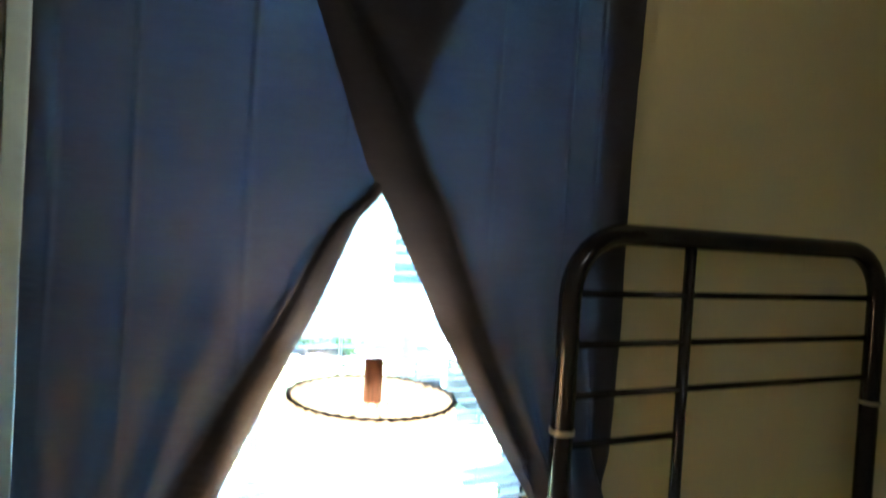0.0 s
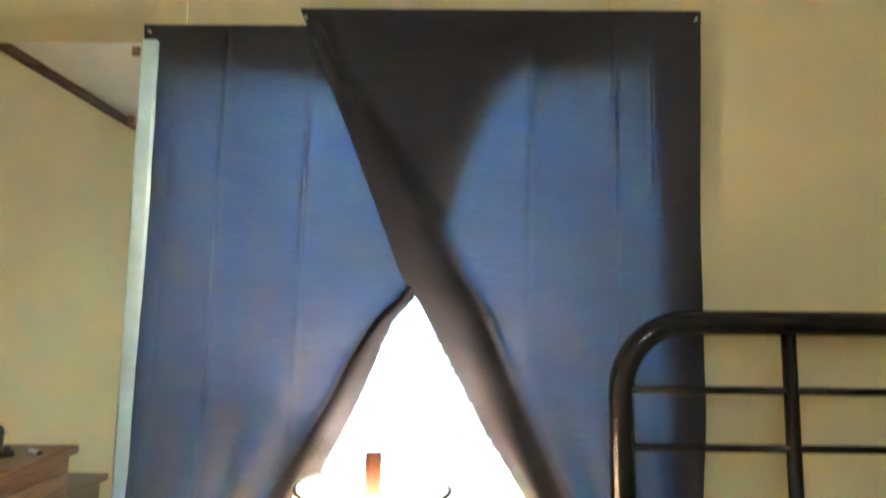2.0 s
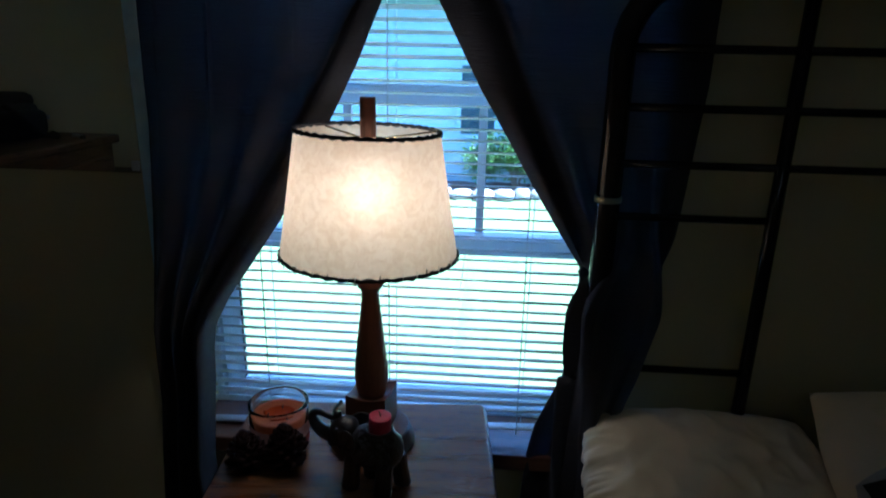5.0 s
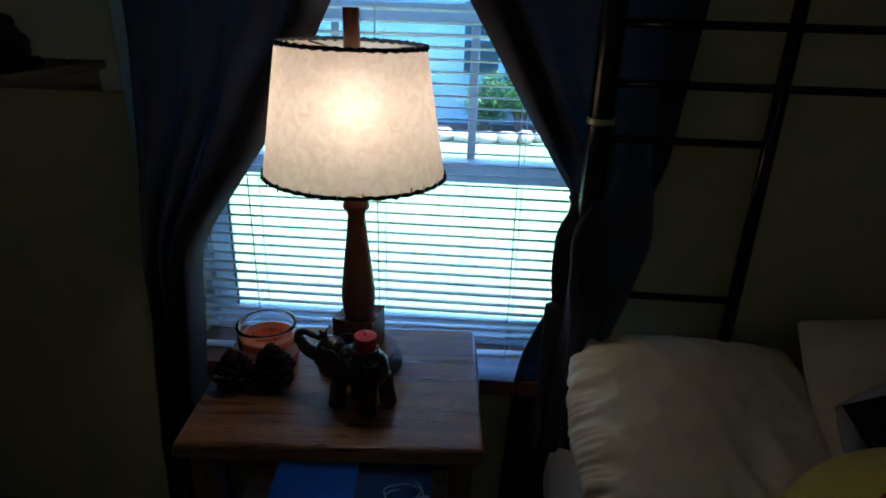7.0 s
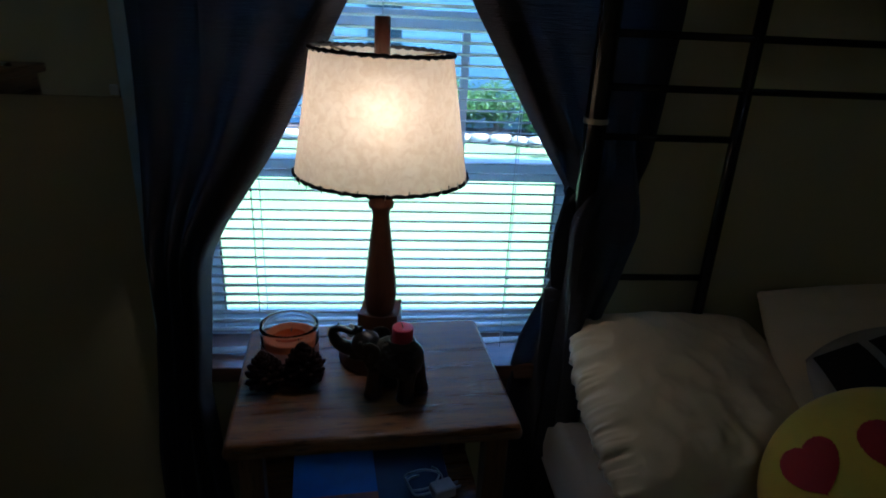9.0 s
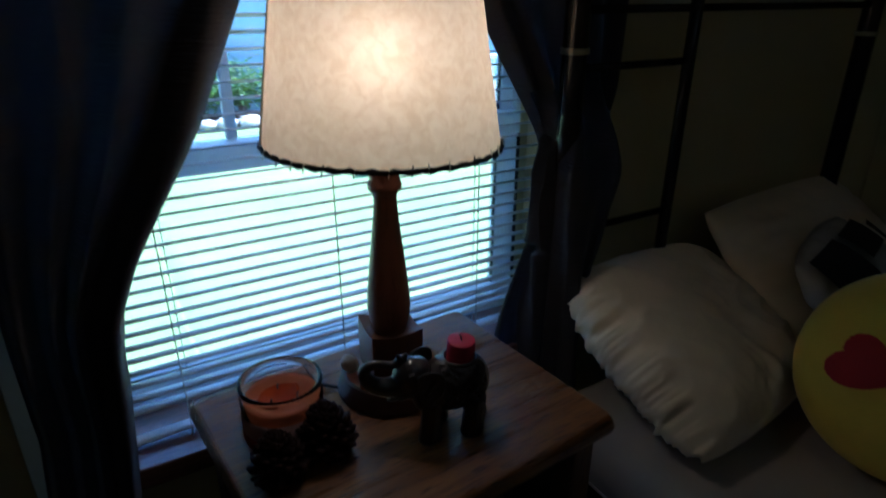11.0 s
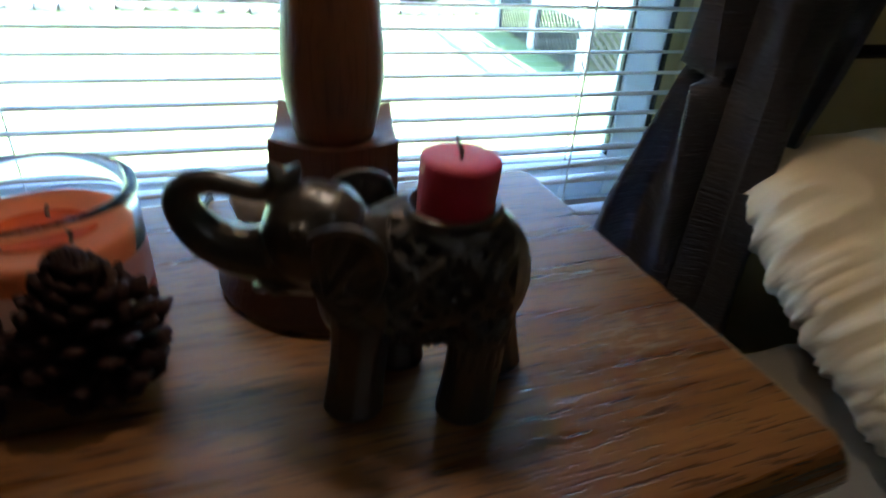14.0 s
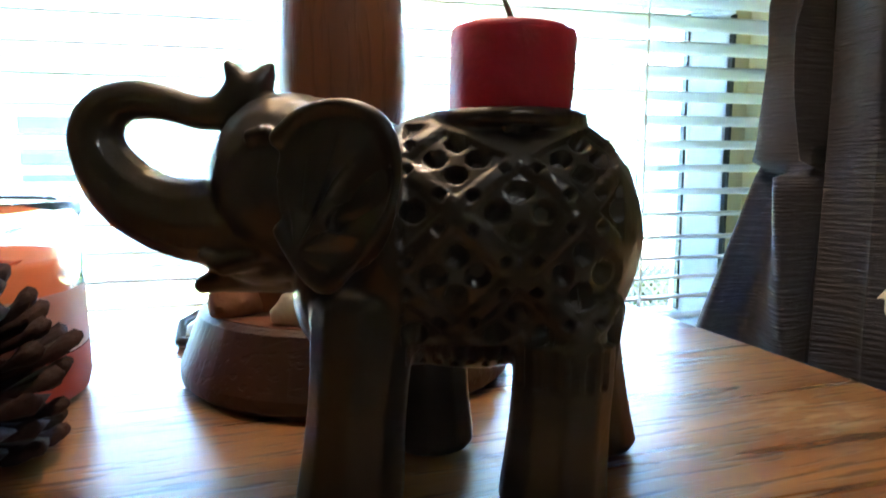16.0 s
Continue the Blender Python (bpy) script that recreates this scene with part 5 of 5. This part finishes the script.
def shrub(x, y, r, h, seed):
    s = empty("shrub", pose(x, y, G + 0.03), "leafy green shrub in the planting bed", "shrub", "shrubs by the house")
    rng = random.Random(seed)
    bm = bmesh.new()
    tips = []
    for k in range(16):
        a, sp = rng.uniform(0, 6.28), rng.uniform(0.2, 1.0)
        top = Vector((math.cos(a) * r * sp, math.sin(a) * r * sp, h * rng.uniform(0.6, 1.05) * (1.1 - 0.35 * sp)))
        midp = Vector((top.x * 0.4, top.y * 0.4, top.z * 0.55))
        tube([(0.02 * math.cos(a), 0.02 * math.sin(a), 0), midp, top], [0.011, 0.007, 0.003], 5, bm=bm)
        tips += [midp.lerp(top, f) for f in (0.0, 0.3, 0.55, 0.8, 1.0)]
    part("stems", bm, M["twig"], s)
    bm = bmesh.new()
    for k in range(1500):
        p = rng.choice(tips) + Vector((rng.gauss(0, 0.075), rng.gauss(0, 0.075), rng.gauss(0, 0.07)))
        p.z = max(0.03, p.z)
        ln, wd = rng.uniform(0.05, 0.10), rng.uniform(0.016, 0.028)
        e = Euler((rng.uniform(-0.9, 0.9), rng.uniform(-0.9, 0.9), rng.uniform(0, 6.28))).to_matrix()
        q = [bm.verts.new(p + e @ Vector(c)) for c in ((0, 0, 0), (ln * 0.5, wd, 0.006), (ln, 0, -0.01), (ln * 0.5, -wd, 0.006))]
        bm.faces.new(q)
    part("foliage", bm, M["leaf"], s)


def neighbour():
    h = empty("neighbour_house", None, "blue-grey lap-sided house across the lawn", "house")
    x0, x1, y = -9.0, 9.0, 9.1
    bm = bmesh.new()
    box(bm, x0, y, G - 0.02, x1, y + 6, 2.35)
    part("wall", bm, M["siding"], h)
    bm = bmesh.new()
    for k in range(16):
        z = G + 0.1 + k * 0.19
        vs = [bm.verts.new(p) for p in ((x0, y - 0.022, z), (x1, y - 0.022, z), (x1, y - 0.004, z + 0.19), (x0, y - 0.004, z + 0.19), (x0, y - 0.001, z), (x1, y - 0.001, z))]
        bm.faces.new((vs[0], vs[1], vs[2], vs[3])), bm.faces.new((vs[4], vs[5], vs[1], vs[0]))
    part("lap_boards", bm, M["siding"], h)
    bm = bmesh.new()
    vs = [bm.verts.new(p) for p in ((x0 - 0.4, y - 0.45, 2.32), (x1 + 0.4, y - 0.45, 2.32), (x1 + 0.4, y + 3, 3.4), (x0 - 0.4, y + 3, 3.4), (x0 - 0.4, y + 6.4, 2.32), (x1 + 0.4, y + 6.4, 2.32))]
    bm.faces.new(vs[:4]), bm.faces.new((vs[3], vs[2], vs[5], vs[4])), bm.faces.new((vs[0], vs[1], vs[5], vs[4])), bm.faces.new((vs[0], vs[3], vs[4])), bm.faces.new((vs[1], vs[2], vs[5]))
    part("roof", bm, M["roofing"], h)
    part("fascia", one_box(x0 - 0.4, y - 0.48, 2.2, x1 + 0.4, y - 0.455, 2.34), M["white_rail"], h)
    for wx, wz0, wz1, ww in ((-3.3, 0.55, 1.5, 0.8), (0.0, 0.12, 1.2, 0.55), (3.75, 0.4, 1.4, 0.9), (-6.3, 0.4, 1.4, 0.9)):
        w = part("window", one_box(wx - ww / 2, y - 0.045, wz0, wx + ww / 2, y - 0.024, wz1), M["far_glass"], h, "dark window glass")
        bm = bmesh.new()
        for b in ((wx - ww / 2 - 0.07, y - 0.06, wz0 - 0.07, wx - ww / 2, y - 0.022, wz1 + 0.07), (wx + ww / 2, y - 0.06, wz0 - 0.07, wx + ww / 2 + 0.07, y - 0.022, wz1 + 0.07), (wx - ww / 2, y - 0.06, wz1, wx + ww / 2, y - 0.022, wz1 + 0.07), (wx - ww / 2, y - 0.06, wz0 - 0.07, wx + ww / 2, y - 0.022, wz0), (wx - ww / 2, y - 0.056, (wz0 + wz1) / 2 - 0.02, wx + ww / 2, y - 0.046, (wz0 + wz1) / 2 + 0.02)):
            box(bm, *b)
        part("frame", bm, M["siding"], w)


def deck():
    d = empty("porch_deck", None, "raised porch deck with white railing and dark lattice", "deck")
    x0, x1, y0, y1, zf, zr = 3.0, 5.6, 4.8, 7.1, -0.2, 0.44
    for k in range(14):
        w = (y1 - y0) / 14
        part("deck_board", one_box(x0, y0 + k * w, zf - 0.03, x1, y0 + (k + 1) * w - 0.008, zf), M["deck"], d)
    for sx in (x0, x0 + 1.25, x1):
        part("post", one_box(sx - 0.045, y0 - 0.001, G, sx + 0.045, y0 + 0.089, zr + 0.06, 0.004), M["white_rail"], d)
    for sy in (y0 + 1.2, y1):
        part("post", one_box(x0 - 0.045, sy - 0.045, G, x0 + 0.045, sy + 0.045, zr + 0.06, 0.004), M["white_rail"], d)
    part("top_rail", one_box(x0 + 0.046, y0 + 0.015, zr - 0.03, x1 - 0.046, y0 + 0.075, zr + 0.01), M["white_rail"], d)
    part("low_rail", one_box(x0 + 0.046, y0 + 0.025, zf + 0.07, x1 - 0.046, y0 + 0.065, zf + 0.11), M["white_rail"], d)
    part("top_rail", one_box(x0 - 0.03, y0 + 0.09, zr - 0.03, x0 + 0.03, y1 - 0.046, zr + 0.01), M["white_rail"], d)
    part("low_rail", one_box(x0 - 0.02, y0 + 0.09, zf + 0.07, x0 + 0.02, y1 - 0.046, zf + 0.11), M["white_rail"], d)
    bm = one_box(-0.016, -0.016, zf + 0.111, 0.016, 0.016, zr - 0.031)
    me = finish("picket", bm, M["white_rail"])
    for k in range(24):
        if k != 12:
            o = new("picket", me)
            o.parent, o.matrix_basis = d, pose(x0 + 0.09 + k * 0.102, y0 + 0.045, 0)
    for k in range(21):
        o = new("picket", me)
        o.parent, o.matrix_basis = d, pose(x0, y0 + 0.14 + k * 0.108, 0)
    bm = bmesh.new()
    for s in (1, -1):
        for k in range(30):
            xx = x0 + 0.05 + k * 0.085
            m = Matrix.Translation((xx, y0 + 0.06 + 0.008 * s, (G + zf) / 2)) @ Euler((0, s * 0.78, 0)).to_matrix().to_4x4()
            box(bm, -0.014, -0.003, -0.32, 0.014, 0.003, 0.32, 0, m)
        for k in range(28):
            yy = y0 + 0.1 + k * 0.085
            m = Matrix.Translation((x0 + 0.008 * s, yy, (G + zf) / 2)) @ Euler((s * 0.78, 0, 0)).to_matrix().to_4x4()
            box(bm, -0.003, -0.014, -0.32, 0.003, 0.014, 0.32, 0, m)
    tagged(part("lattice_skirt", bm, M["lattice"], d), "dark wooden lattice skirt")


shell()
window()
blind()
curtains()
mirror()
dresser()
bed()
pillows()
face_cushion()
side_table()
shelf_things()
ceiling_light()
table_lamp()
stones()
jar()
pinecones()
elephant()
outdoors()
for i, (x, y, r, h) in enumerate(((0.1, 8.45, 0.42, 0.80), (0.62, 8.4, 0.5, 0.95), (1.2, 8.5, 0.48, 0.9), (1.8, 8.45, 0.45, 0.78), (2.4, 8.5, 0.35, 0.5))):
    shrub(x, y, r, h, 20 + i)
neighbour()
deck()
